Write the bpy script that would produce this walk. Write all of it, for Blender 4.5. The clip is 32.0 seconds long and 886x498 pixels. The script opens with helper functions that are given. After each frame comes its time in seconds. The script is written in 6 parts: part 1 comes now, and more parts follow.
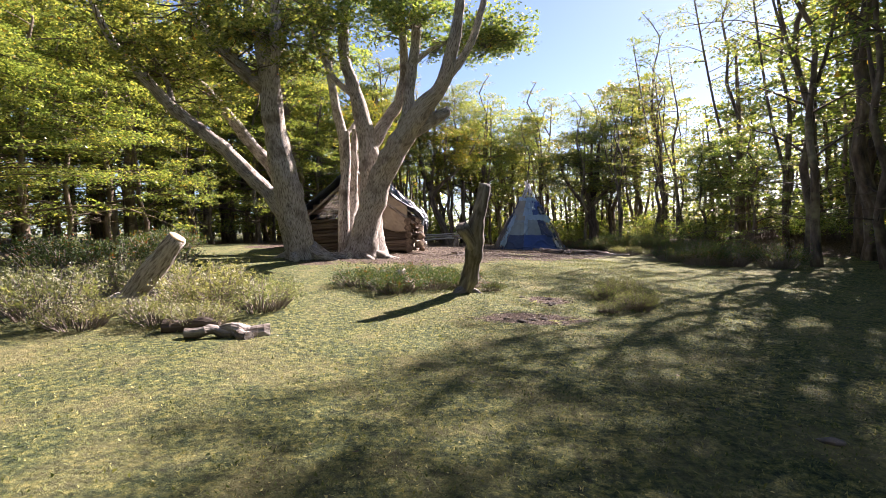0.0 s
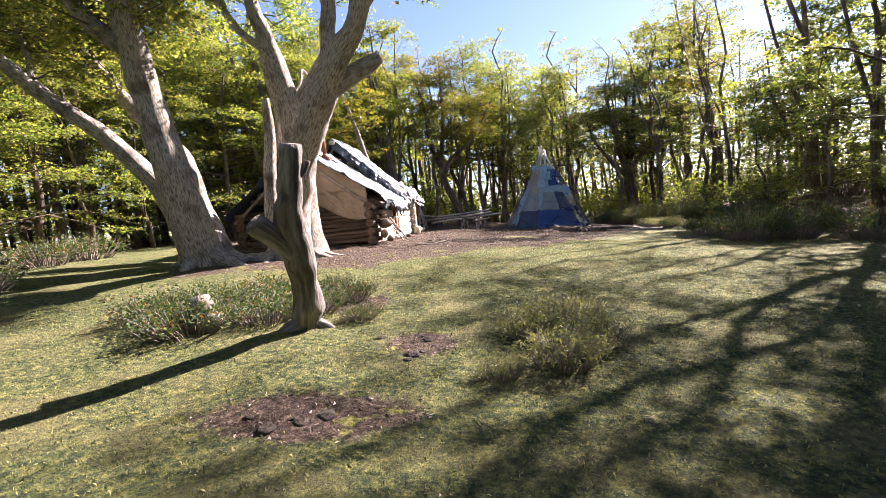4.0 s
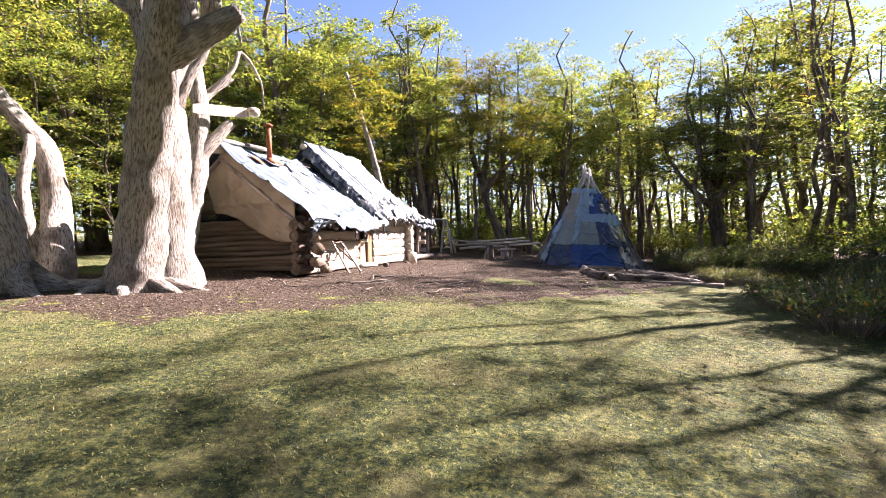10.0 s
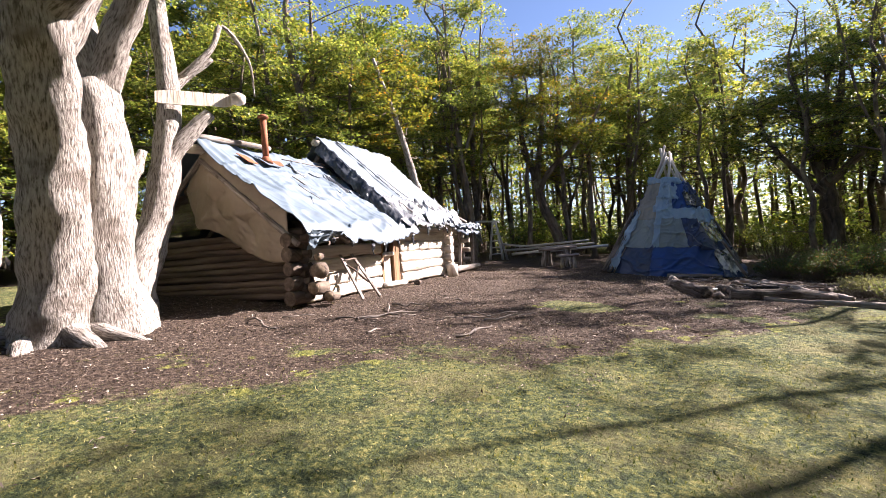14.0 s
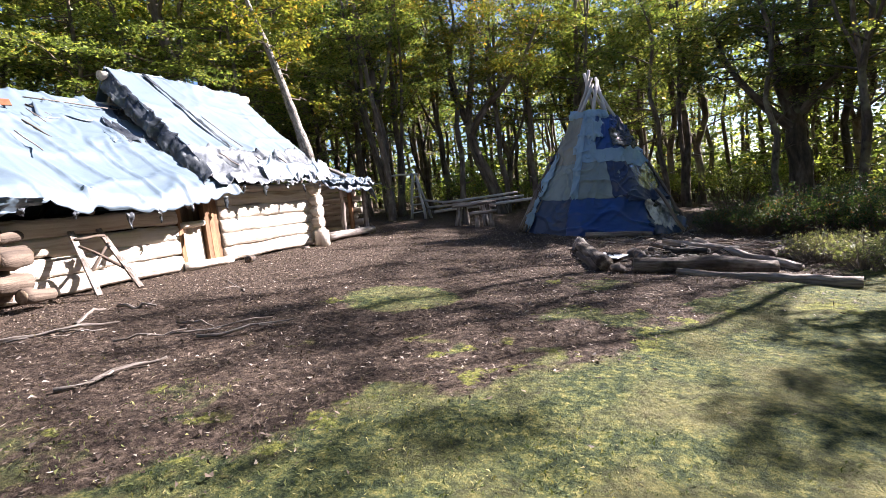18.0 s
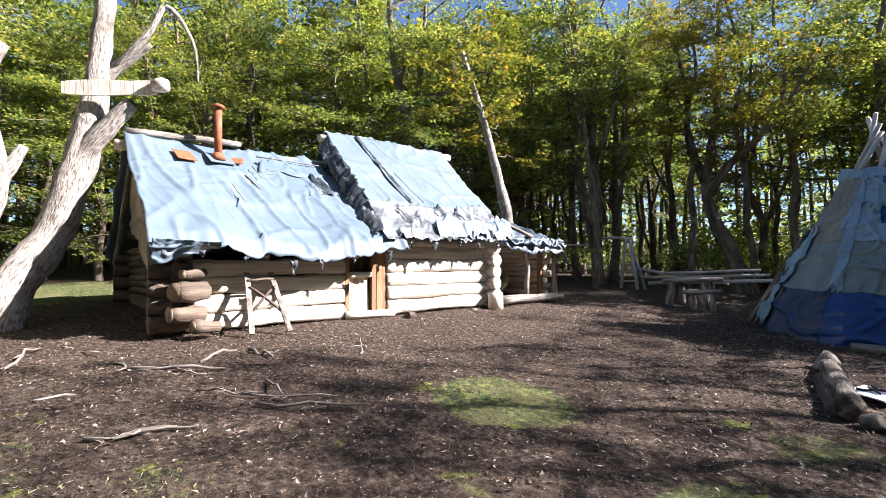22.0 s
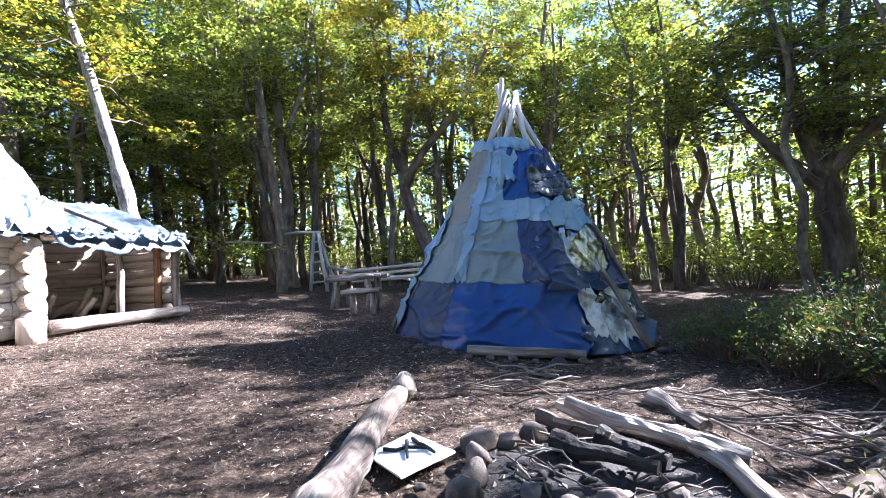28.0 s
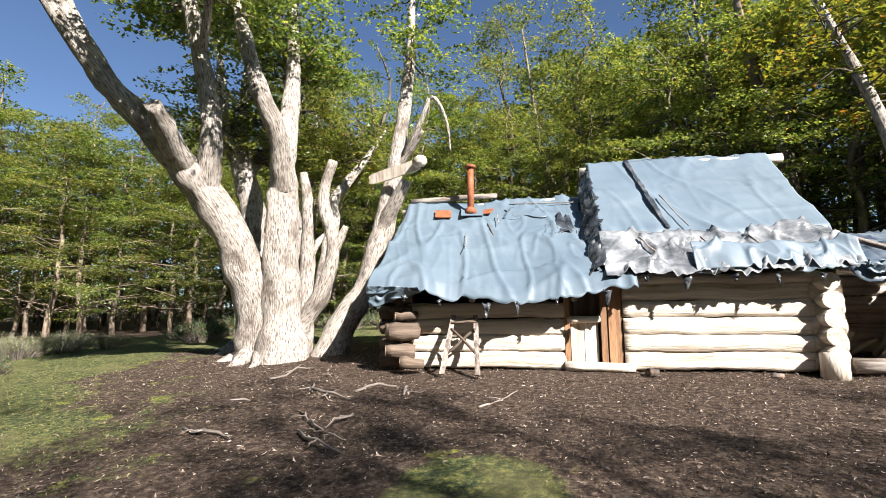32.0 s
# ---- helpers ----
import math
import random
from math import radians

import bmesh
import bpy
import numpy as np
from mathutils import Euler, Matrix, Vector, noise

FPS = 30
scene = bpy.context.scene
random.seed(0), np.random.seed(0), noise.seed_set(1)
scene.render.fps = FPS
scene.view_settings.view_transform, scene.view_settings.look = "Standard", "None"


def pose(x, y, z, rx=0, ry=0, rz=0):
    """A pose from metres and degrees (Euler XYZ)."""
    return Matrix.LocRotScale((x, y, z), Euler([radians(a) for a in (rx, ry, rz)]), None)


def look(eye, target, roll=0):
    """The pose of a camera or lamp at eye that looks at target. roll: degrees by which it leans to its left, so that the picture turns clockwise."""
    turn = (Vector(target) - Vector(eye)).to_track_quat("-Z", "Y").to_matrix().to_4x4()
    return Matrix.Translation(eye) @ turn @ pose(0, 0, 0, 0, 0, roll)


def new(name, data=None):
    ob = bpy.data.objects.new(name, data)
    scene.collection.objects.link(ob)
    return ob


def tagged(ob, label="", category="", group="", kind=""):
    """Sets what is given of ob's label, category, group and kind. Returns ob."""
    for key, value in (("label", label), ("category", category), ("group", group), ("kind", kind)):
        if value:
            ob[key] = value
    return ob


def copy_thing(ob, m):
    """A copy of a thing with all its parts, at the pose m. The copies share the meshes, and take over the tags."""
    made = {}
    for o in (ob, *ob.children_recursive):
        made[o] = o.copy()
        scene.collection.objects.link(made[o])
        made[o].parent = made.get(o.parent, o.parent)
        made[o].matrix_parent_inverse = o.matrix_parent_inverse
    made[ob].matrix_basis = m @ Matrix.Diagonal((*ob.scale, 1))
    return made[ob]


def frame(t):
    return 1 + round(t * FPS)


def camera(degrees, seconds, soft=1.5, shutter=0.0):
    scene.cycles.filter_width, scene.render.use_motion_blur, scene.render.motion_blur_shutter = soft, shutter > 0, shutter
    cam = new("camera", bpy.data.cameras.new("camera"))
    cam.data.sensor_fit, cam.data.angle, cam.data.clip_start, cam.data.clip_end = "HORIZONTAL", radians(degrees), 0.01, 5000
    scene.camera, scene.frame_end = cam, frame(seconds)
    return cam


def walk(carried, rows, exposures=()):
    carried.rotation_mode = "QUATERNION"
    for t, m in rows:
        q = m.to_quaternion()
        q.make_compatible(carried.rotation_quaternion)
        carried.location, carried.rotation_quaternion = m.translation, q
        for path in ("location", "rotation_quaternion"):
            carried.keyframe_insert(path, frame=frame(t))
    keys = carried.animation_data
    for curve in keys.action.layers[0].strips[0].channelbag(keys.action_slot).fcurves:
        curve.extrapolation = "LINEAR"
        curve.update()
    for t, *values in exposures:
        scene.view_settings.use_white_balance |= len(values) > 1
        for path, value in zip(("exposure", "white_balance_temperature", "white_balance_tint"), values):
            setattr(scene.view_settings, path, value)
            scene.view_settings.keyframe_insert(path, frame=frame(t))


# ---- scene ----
cam = camera(84.6, 32.0, soft=0.4)
METRES, EYE, TILT, LEAN, TURN = 23.4, 1.5, 0.0, 0.0, 0.0
PATH = [
    (0, (-0.129, 0.189, 1.387), (-0.131, 2.188, 1.326), -2.7),
    (0.5, (0.161, 0.566, 1.358), (0.138, 2.565, 1.292), -3.1),
    (1, (0.443, 0.969, 1.336), (0.419, 2.968, 1.277), -3.4),
    (1.5, (0.735, 1.525, 1.324), (0.744, 3.524, 1.275), -3.3),
    (2, (1.104, 2.099, 1.298), (1.022, 4.095, 1.207), -4.2),
    (2.5, (1.453, 2.694, 1.297), (1.384, 4.692, 1.232), -3.8),
    (3, (1.803, 3.236, 1.284), (1.724, 5.233, 1.214), -4.0),
    (3.5, (2.25, 3.759, 1.314), (2.091, 5.748, 1.182), -6.1),
    (5.5, (4.121, 5.824, 1.43), (3.7, 7.774, 1.294), -3.0),
    (6, (4.601, 6.363, 1.406), (4.183, 8.312, 1.25), -2.6),
    (6.5, (4.923, 6.853, 1.436), (4.439, 8.784, 1.237), -2.9),
    (7, (5.14, 7.237, 1.449), (4.558, 9.143, 1.278), -2.1),
    (7.5, (5.297, 7.52, 1.463), (4.73, 9.431, 1.297), -0.2),
    (8, (5.467, 7.779, 1.437), (4.895, 9.689, 1.273), -0.3),
    (8.5, (5.681, 8.133, 1.406), (5.093, 10.043, 1.326), -1.0),
    (9, (5.773, 8.55, 1.354), (5.16, 10.452, 1.279), -1.4),
    (9.5, (5.821, 8.986, 1.363), (5.203, 10.887, 1.274), -2.3),
    (10, (5.917, 9.486, 1.393), (5.305, 11.39, 1.366), -2.3),
    (10.5, (5.831, 9.945, 1.389), (5.225, 11.85, 1.35), -2.7),
    (11, (5.709, 10.389, 1.398), (5.106, 12.296, 1.384), -3.3),
    (11.5, (5.606, 10.813, 1.441), (5.03, 12.728, 1.43), -3.3),
    (12, (5.557, 11.209, 1.517), (4.924, 13.106, 1.508), -3.6),
    (12.5, (5.442, 11.543, 1.591), (4.719, 13.408, 1.613), -3.7),
    (13, (5.309, 11.833, 1.667), (4.53, 13.675, 1.693), -3.3),
    (13.5, (5.209, 12.295, 1.644), (4.412, 14.129, 1.655), -3.9),
    (15.5, (5.369, 14.213, 1.65), (4.471, 15.995, 1.52), -4.8),
    (16, (5.591, 14.747, 1.655), (4.775, 16.564, 1.464), -4.9),
    (16.5, (5.984, 15.253, 1.627), (5.188, 17.077, 1.427), -4.9),
    (17, (6.317, 15.895, 1.58), (5.608, 17.754, 1.372), -5.3),
    (17.5, (6.582, 16.485, 1.498), (5.822, 18.325, 1.298), -6.1),
    (18, (6.767, 17.048, 1.47), (5.977, 18.875, 1.271), -6.5),
    (18.5, (6.929, 17.68, 1.478), (6.246, 19.545, 1.246), -6.5),
    (19, (7.192, 18.097, 1.523), (6.282, 19.866, 1.323), -7.2),
    (19.5, (7.196, 18.581, 1.507), (5.968, 20.153, 1.373), -2.4),
    (20, (7.219, 18.85, 1.542), (5.751, 20.203, 1.425), -1.4),
    (20.5, (7.296, 18.907, 1.612), (5.773, 20.204, 1.603), -1.5),
    (21, (7.232, 18.87, 1.624), (5.703, 20.157, 1.684), -1.7),
    (21.5, (7.25, 18.835, 1.643), (5.715, 20.115, 1.721), -1.1),
    (22, (7.238, 18.899, 1.632), (5.704, 20.18, 1.716), -1.0),
    (22.5, (7.261, 18.981, 1.618), (5.871, 20.419, 1.658), -1.4),
    (23, (7.302, 19.128, 1.57), (6.188, 20.787, 1.51), -1.6),
    (23.5, (7.333, 19.15, 1.575), (6.325, 20.876, 1.504), -1.7),
    (24, (7.346, 19.21, 1.556), (6.344, 20.94, 1.489), -2.0),
    (24.5, (7.42, 19.362, 1.536), (6.413, 21.088, 1.45), -2.2),
    (25, (7.396, 19.624, 1.559), (6.483, 21.402, 1.474), -2.9),
    (25.5, (7.418, 20.102, 1.557), (6.73, 21.976, 1.431), -2.6),
    (27.5, (7.847, 22.729, 1.394), (7.242, 24.635, 1.38), -3.5),
    (28, (7.759, 23.342, 1.424), (6.946, 25.168, 1.479), -4.1),
    (28.5, (7.672, 23.93, 1.455), (6.253, 25.333, 1.592), -3.7),
    (29, (7.474, 23.859, 1.513), (5.68, 24.723, 1.696), -4.1),
    (29.5, (7.371, 23.643, 1.481), (5.447, 24.139, 1.712), -2.5),
    (30, (7.355, 23.396, 1.485), (5.386, 23.649, 1.723), -1.7),
    (30.5, (7.408, 23.275, 1.53), (5.421, 23.292, 1.759), -0.9),
    (31, (7.437, 23.183, 1.505), (5.459, 23.01, 1.747), -0.5),
    (31.5, (7.478, 23.119, 1.518), (5.523, 22.813, 1.81), -0.2),
    (32, (7.467, 23.167, 1.519), (5.525, 22.791, 1.815), -0.2),
]
walk(cam, [(t, look(eye, target, roll)) for t, eye, target, roll in PATH], [(0, 2.45, 6150, 29), (7, 2.75, 6200, 31), (9, 2.75, 6150, 31), (13, 2.25, 6100, 27), (17, 2.4, 5800, 24), (19, 2.4, 5700, 21), (21, 2.2, 5750, 18), (23, 2.5, 5500, 20), (25.5, 3.0, 5200, 22), (28, 3.6, 5200, 22), (29, 2.85, 6000, 23), (30.5, 2.08, 6200, 15), (32, 1.8, 5900, 14)])

# ---- light: low sun over the far right of the clearing, clear sky ----
SUN_AZ, SUN_EL = 43.0, 35.5
world = bpy.data.worlds.new("sky")
scene.world = world
world.use_nodes = True
sky = world.node_tree.nodes.new("ShaderNodeTexSky")
sky.sky_type = "NISHITA"
sky.sun_disc = False
sky.altitude = 600
sky.sun_elevation, sky.sun_rotation = radians(SUN_EL), radians(SUN_AZ)
sky.air_density, sky.dust_density, sky.ozone_density = 1.0, 0.4, 2.0
world.node_tree.nodes["Background"].inputs[1].default_value = 0.036
world.node_tree.links.new(sky.outputs[0], world.node_tree.nodes["Background"].inputs[0])
sun_dir = Vector((math.sin(radians(SUN_AZ)) * math.cos(radians(SUN_EL)), math.cos(radians(SUN_AZ)) * math.cos(radians(SUN_EL)), math.sin(radians(SUN_EL))))
sun = new("sun", bpy.data.lights.new("sun", "SUN"))
sun.data.energy, sun.data.angle, sun.data.color = 5.0, radians(0.53), (1.0, 0.89, 0.73)
sun.matrix_world = look(sun_dir * 60, (0, 0, 0))


# ---- materials ----
def ramp_node(nt, stops):
    r = nt.nodes.new("ShaderNodeValToRGB")
    while len(r.color_ramp.elements) < len(stops):
        r.color_ramp.elements.new(0.5)
    for e, (p, c) in zip(r.color_ramp.elements, stops):
        e.position, e.color = p, (*c, 1)
    return r


def noise_node(nt, scale, detail=4, stretch=None, coord="Object", rough=0.6):
    if coord == "grain":
        tc = nt.nodes.new("ShaderNodeAttribute")
        tc.attribute_name, coord = "grain", "Vector"
    else:
        tc = nt.nodes.new("ShaderNodeTexCoord")
    n = nt.nodes.new("ShaderNodeTexNoise")
    n.inputs["Scale"].default_value, n.inputs["Detail"].default_value, n.inputs["Roughness"].default_value = scale, detail, rough
    if stretch:
        mp = nt.nodes.new("ShaderNodeMapping")
        mp.inputs["Scale"].default_value = stretch
        nt.links.new(tc.outputs[coord], mp.inputs[0])
        nt.links.new(mp.outputs[0], n.inputs["Vector"])
    else:
        nt.links.new(tc.outputs[coord], n.inputs["Vector"])
    return n


def mixc(nt, a, b, fac, mode="MIX"):
    m = nt.nodes.new("ShaderNodeMix")
    m.data_type, m.blend_type = "RGBA", mode
    for sock, val in ((m.inputs[0], fac), (m.inputs[6], a), (m.inputs[7], b)):
        if isinstance(val, (int, float)):
            sock.default_value = val
        elif isinstance(val, tuple):
            sock.default_value = (*val, 1)
        else:
            nt.links.new(val, sock)
    return m.outputs[2]


def material(name, stops, scale=8, detail=5, rough=0.8, bump=0.3, bump_scale=None, stretch=None, metal=0.0, vary=0.0, stain=None, coord="Object", dist=0.02):
    """Procedural surface: a colour ramp over noise, a second larger noise of stains, bump, and a change from object to object."""
    m = bpy.data.materials.new(name)
    m.use_nodes = True
    nt = m.node_tree
    b = nt.nodes["Principled BSDF"]
    n = noise_node(nt, scale, detail, stretch, coord)
    r = ramp_node(nt, stops)
    nt.links.new(n.outputs[0], r.inputs[0])
    col = r.outputs[0]
    if stain:
        n2 = noise_node(nt, stain[1], 3, None, coord)
        r2 = ramp_node(nt, [(stain[2], (0, 0, 0)), (min(1, stain[2] + 0.18), (1, 1, 1))])
        nt.links.new(n2.outputs[0], r2.inputs[0])
        col = mixc(nt, col, stain[0], r2.outputs[0])
    if vary:
        oi = nt.nodes.new("ShaderNodeObjectInfo")
        hs = nt.nodes.new("ShaderNodeHueSaturation")
        mr = nt.nodes.new("ShaderNodeMapRange")
        mr.inputs[3].default_value, mr.inputs[4].default_value = 1 - vary, 1 + vary
        nt.links.new(oi.outputs["Random"], mr.inputs[0])
        nt.links.new(mr.outputs[0], hs.inputs["Value"])
        nt.links.new(col, hs.inputs["Color"])
        col = hs.outputs[0]
    nt.links.new(col, b.inputs["Base Color"])
    b.inputs["Roughness"].default_value, b.inputs["Metallic"].default_value = rough, metal
    if bump:
        nb = noise_node(nt, bump_scale or scale * 2, 6, stretch, coord, 0.65)
        bp = nt.nodes.new("ShaderNodeBump")
        bp.inputs["Strength"].default_value, bp.inputs["Distance"].default_value = bump, dist
        nt.links.new(nb.outputs[0], bp.inputs["Height"])
        nt.links.new(bp.outputs[0], b.inputs["Normal"])
    return m


def leaf_material(name, stops, glow=0.45, rough=0.36):
    """Leaves: colour differs from leaf to leaf and from tree to tree, light shines through them."""
    m = bpy.data.materials.new(name)
    m.use_nodes = True
    nt = m.node_tree
    b = nt.nodes["Principled BSDF"]
    geo = nt.nodes.new("ShaderNodeNewGeometry")
    oi = nt.nodes.new("ShaderNodeObjectInfo")
    r = ramp_node(nt, stops)
    nt.links.new(geo.outputs["Random Per Island"], r.inputs[0])
    hs = nt.nodes.new("ShaderNodeHueSaturation")
    mr = nt.nodes.new("ShaderNodeMapRange")
    mr.inputs[3].default_value, mr.inputs[4].default_value = 0.475, 0.515
    nt.links.new(oi.outputs["Random"], mr.inputs[0])
    nt.links.new(mr.outputs[0], hs.inputs["Hue"])
    nt.links.new(r.outputs[0], hs.inputs["Color"])
    nt.links.new(hs.outputs[0], b.inputs["Base Color"])
    b.inputs["Roughness"].default_value = rough
    b.inputs["Specular IOR Level"].default_value = 0.4
    tr = nt.nodes.new("ShaderNodeBsdfTranslucent")
    warm = mixc(nt, hs.outputs[0], (1.6, 1.62, 0.62), 1.0, "MULTIPLY")
    nt.links.new(warm, tr.inputs[0])
    mx = nt.nodes.new("ShaderNodeMixShader")
    mx.inputs[0].default_value = glow
    nt.links.new(b.outputs[0], mx.inputs[1])
    nt.links.new(tr.outputs[0], mx.inputs[2])
    nt.links.new(mx.outputs[0], nt.nodes["Material Output"].inputs[0])
    return m


BARK = material("bark_grey", [(0.3, (0.05, 0.04, 0.032)), (0.4, (0.20, 0.172, 0.146)), (0.5, (0.42, 0.38, 0.335)), (0.72, (0.60, 0.56, 0.51))], 34, 12, 0.9, 1.0, 40, (1, 1, 0.22), stain=((0.14, 0.115, 0.092), 1.7, 0.52), coord="grain", dist=0.07)
BARK_DARK = material("bark_brown", [(0.3, (0.04, 0.03, 0.023)), (0.55, (0.145, 0.112, 0.082)), (0.8, (0.33, 0.28, 0.215))], 6, 6, 0.9, 0.8, 14, (1, 1, 0.3), vary=0.35, stain=((0.27, 0.255, 0.15), 1.5, 0.56), coord="grain", dist=0.04)
DEADWOOD = material("weathered_wood", [(0.27, (0.03, 0.022, 0.017)), (0.42, (0.15, 0.122, 0.10)), (0.55, (0.30, 0.265, 0.235)), (0.75, (0.46, 0.425, 0.39))], 14, 8, 0.85, 1.0, 26, (1, 1, 0.09), vary=0.2, stain=((0.075, 0.05, 0.035), 2.6, 0.56), coord="grain", dist=0.03)
SNAGWOOD = material("dark_weathered_wood", [(0.27, (0.018, 0.015, 0.013)), (0.42, (0.08, 0.07, 0.06)), (0.55, (0.18, 0.165, 0.15)), (0.75, (0.36, 0.34, 0.31))], 12, 8, 0.85, 1.0, 24, (1, 1, 0.15), stain=((0.03, 0.024, 0.02), 2.8, 0.54), coord="grain", dist=0.04)
OLDLOG = material("rotting_log_wood", [(0.3, (0.02, 0.015, 0.012)), (0.44, (0.09, 0.07, 0.056)), (0.58, (0.24, 0.205, 0.175)), (0.74, (0.42, 0.38, 0.34))], 9, 9, 0.9, 1.0, 22, (1, 1, 0.14), stain=((0.035, 0.025, 0.02), 3.4, 0.5), coord="grain", dist=0.05)
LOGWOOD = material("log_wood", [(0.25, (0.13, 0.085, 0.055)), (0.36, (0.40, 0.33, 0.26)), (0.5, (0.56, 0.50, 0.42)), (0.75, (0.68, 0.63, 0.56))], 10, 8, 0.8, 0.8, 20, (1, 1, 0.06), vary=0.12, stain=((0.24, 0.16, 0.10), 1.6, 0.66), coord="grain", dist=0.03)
# darker copy of the log wood: weathering plus gable and eave shade in the colour
LOGDARK = material("shaded_old_log_wood", [(0.28, (0.03, 0.021, 0.015)), (0.5, (0.105, 0.076, 0.055)), (0.8, (0.23, 0.18, 0.135))], 9, 8, 0.85, 0.8, 20, (1, 1, 0.07), vary=0.25, coord="grain", dist=0.03)
PALEPOLE = material("peeled_pole", [(0.25, (0.27, 0.25, 0.23)), (0.45, (0.50, 0.48, 0.45)), (0.75, (0.64, 0.62, 0.58))], 10, 7, 0.8, 0.7, 22, (1, 1, 0.08), vary=0.15, coord="grain", dist=0.02)
LOGEND = material("cut_log_end", [(0.3, (0.10, 0.066, 0.042)), (0.6, (0.26, 0.195, 0.13))], 14, 5, 0.85, 0.4, 30, vary=0.2)
PLANK = material("door_plank", [(0.25, (0.13, 0.065, 0.03)), (0.6, (0.32, 0.18, 0.09))], 6, 6, 0.75, 0.5, 20, (4, 4, 0.6), vary=0.2)
LEAF = leaf_material("beech_leaf", [(0.0, (0.045, 0.07, 0.026)), (0.4, (0.125, 0.168, 0.058)), (0.8, (0.225, 0.262, 0.09)), (0.97, (0.33, 0.32, 0.11)), (1.0, (0.44, 0.26, 0.06))], 0.5)
LEAF_YELLOW = leaf_material("autumn_beech_leaf", [(0.0, (0.065, 0.09, 0.02)), (0.5, (0.14, 0.165, 0.035)), (0.9, (0.24, 0.23, 0.05)), (1.0, (0.46, 0.24, 0.03))], 0.45)
LEAF_BUSH = leaf_material("shrub_leaf", [(0.0, (0.022, 0.045, 0.02)), (0.5, (0.05, 0.09, 0.036)), (0.9, (0.115, 0.135, 0.055)), (1.0, (0.25, 0.10, 0.03))], 0.25, 0.75)
LEAF_PALE = leaf_material("pale_shrub_leaf", [(0.0, (0.09, 0.105, 0.06)), (0.5, (0.18, 0.20, 0.115)), (0.9, (0.29, 0.30, 0.19)), (1.0, (0.36, 0.33, 0.24))], 0.3, 0.6)


def tarp_material(name, stops, rough=0.4, scale=1.2, bump=0.35, sheer=0.0):
    """Tarpaulin; a sheer one lets some of the light behind it through."""
    m = material(name, stops, scale, 4, rough, bump, 7, (1, 0.5, 0.8), stain=(tuple(c * 0.62 for c in stops[0][1]), 2.1, 0.66), dist=0.02)
    m.node_tree.nodes["Principled BSDF"].inputs["Specular IOR Level"].default_value = 0.5
    if sheer:
        nt = m.node_tree
        b = nt.nodes["Principled BSDF"]
        tl, mx = nt.nodes.new("ShaderNodeBsdfTranslucent"), nt.nodes.new("ShaderNodeMixShader")
        mx.inputs[0].default_value = sheer
        nt.links.new(mixc(nt, b.inputs["Base Color"].links[0].from_socket, (1, 1, 1), 0.35), tl.inputs[0])
        nt.links.new(b.outputs[0], mx.inputs[1])
        nt.links.new(tl.outputs[0], mx.inputs[2])
        nt.links.new(mx.outputs[0], nt.nodes["Material Output"].inputs[0])
    return m


TARP = tarp_material("faded_blue_tarp", [(0.3, (0.092, 0.13, 0.168)), (0.5, (0.108, 0.15, 0.19)), (0.7, (0.125, 0.168, 0.208))], 0.52)
TARP_DARK = tarp_material("torn_black_plastic", [(0.36, (0.018, 0.021, 0.026)), (0.5, (0.05, 0.057, 0.066)), (0.64, (0.12, 0.13, 0.14)), (0.72, (0.34, 0.36, 0.37))], 0.2, 3, 0.7)
TARP_NAVY = tarp_material("navy_tarp", [(0.25, (0.007, 0.016, 0.05)), (0.55, (0.013, 0.03, 0.095)), (0.8, (0.025, 0.05, 0.13))], 0.36)
TARP_SHED = tarp_material("shed_tarp", [(0.3, (0.03, 0.045, 0.075)), (0.5, (0.065, 0.09, 0.125)), (0.7, (0.16, 0.19, 0.22))], 0.4, 2.5, 0.5)
# the pale stops hold the bright reflection on the tipi's plastic
TARP_SHEEN = tarp_material("plastic_with_sheen", [(0.34, (0.05, 0.058, 0.07)), (0.46, (0.22, 0.24, 0.26)), (0.56, (0.5, 0.52, 0.53)), (0.7, (0.66, 0.67, 0.67))], 0.25, 3, 0.7)
TARP_TORN = tarp_material("torn_grey_plastic", [(0.34, (0.03, 0.034, 0.04)), (0.45, (0.10, 0.11, 0.122)), (0.55, (0.21, 0.225, 0.24)), (0.68, (0.40, 0.41, 0.42))], 0.22, 2.4, 0.7)
TARP_SLATE = tarp_material("slate_tarp", [(0.25, (0.012, 0.03, 0.08)), (0.55, (0.018, 0.043, 0.11)), (0.8, (0.03, 0.06, 0.14))], 0.45)
TARP_BLUE = tarp_material("blue_tarp", [(0.25, (0.006, 0.034, 0.16)), (0.55, (0.012, 0.06, 0.25)), (0.8, (0.03, 0.10, 0.32))], 0.28, sheer=0.18)
TARP_GREY = tarp_material("grey_tarp", [(0.3, (0.16, 0.22, 0.245)), (0.55, (0.22, 0.29, 0.31)), (0.8, (0.30, 0.37, 0.38))], 0.5, sheer=0.18)
TARP_PALE = tarp_material("pale_blue_tarp", [(0.3, (0.18, 0.31, 0.44)), (0.55, (0.27, 0.42, 0.55)), (0.8, (0.42, 0.55, 0.66))], 0.5, sheer=0.18)
TARP_TAN = tarp_material("tan_canvas", [(0.3, (0.20, 0.21, 0.19)), (0.55, (0.28, 0.29, 0.26)), (0.8, (0.36, 0.37, 0.33))], 0.7, sheer=0.18)
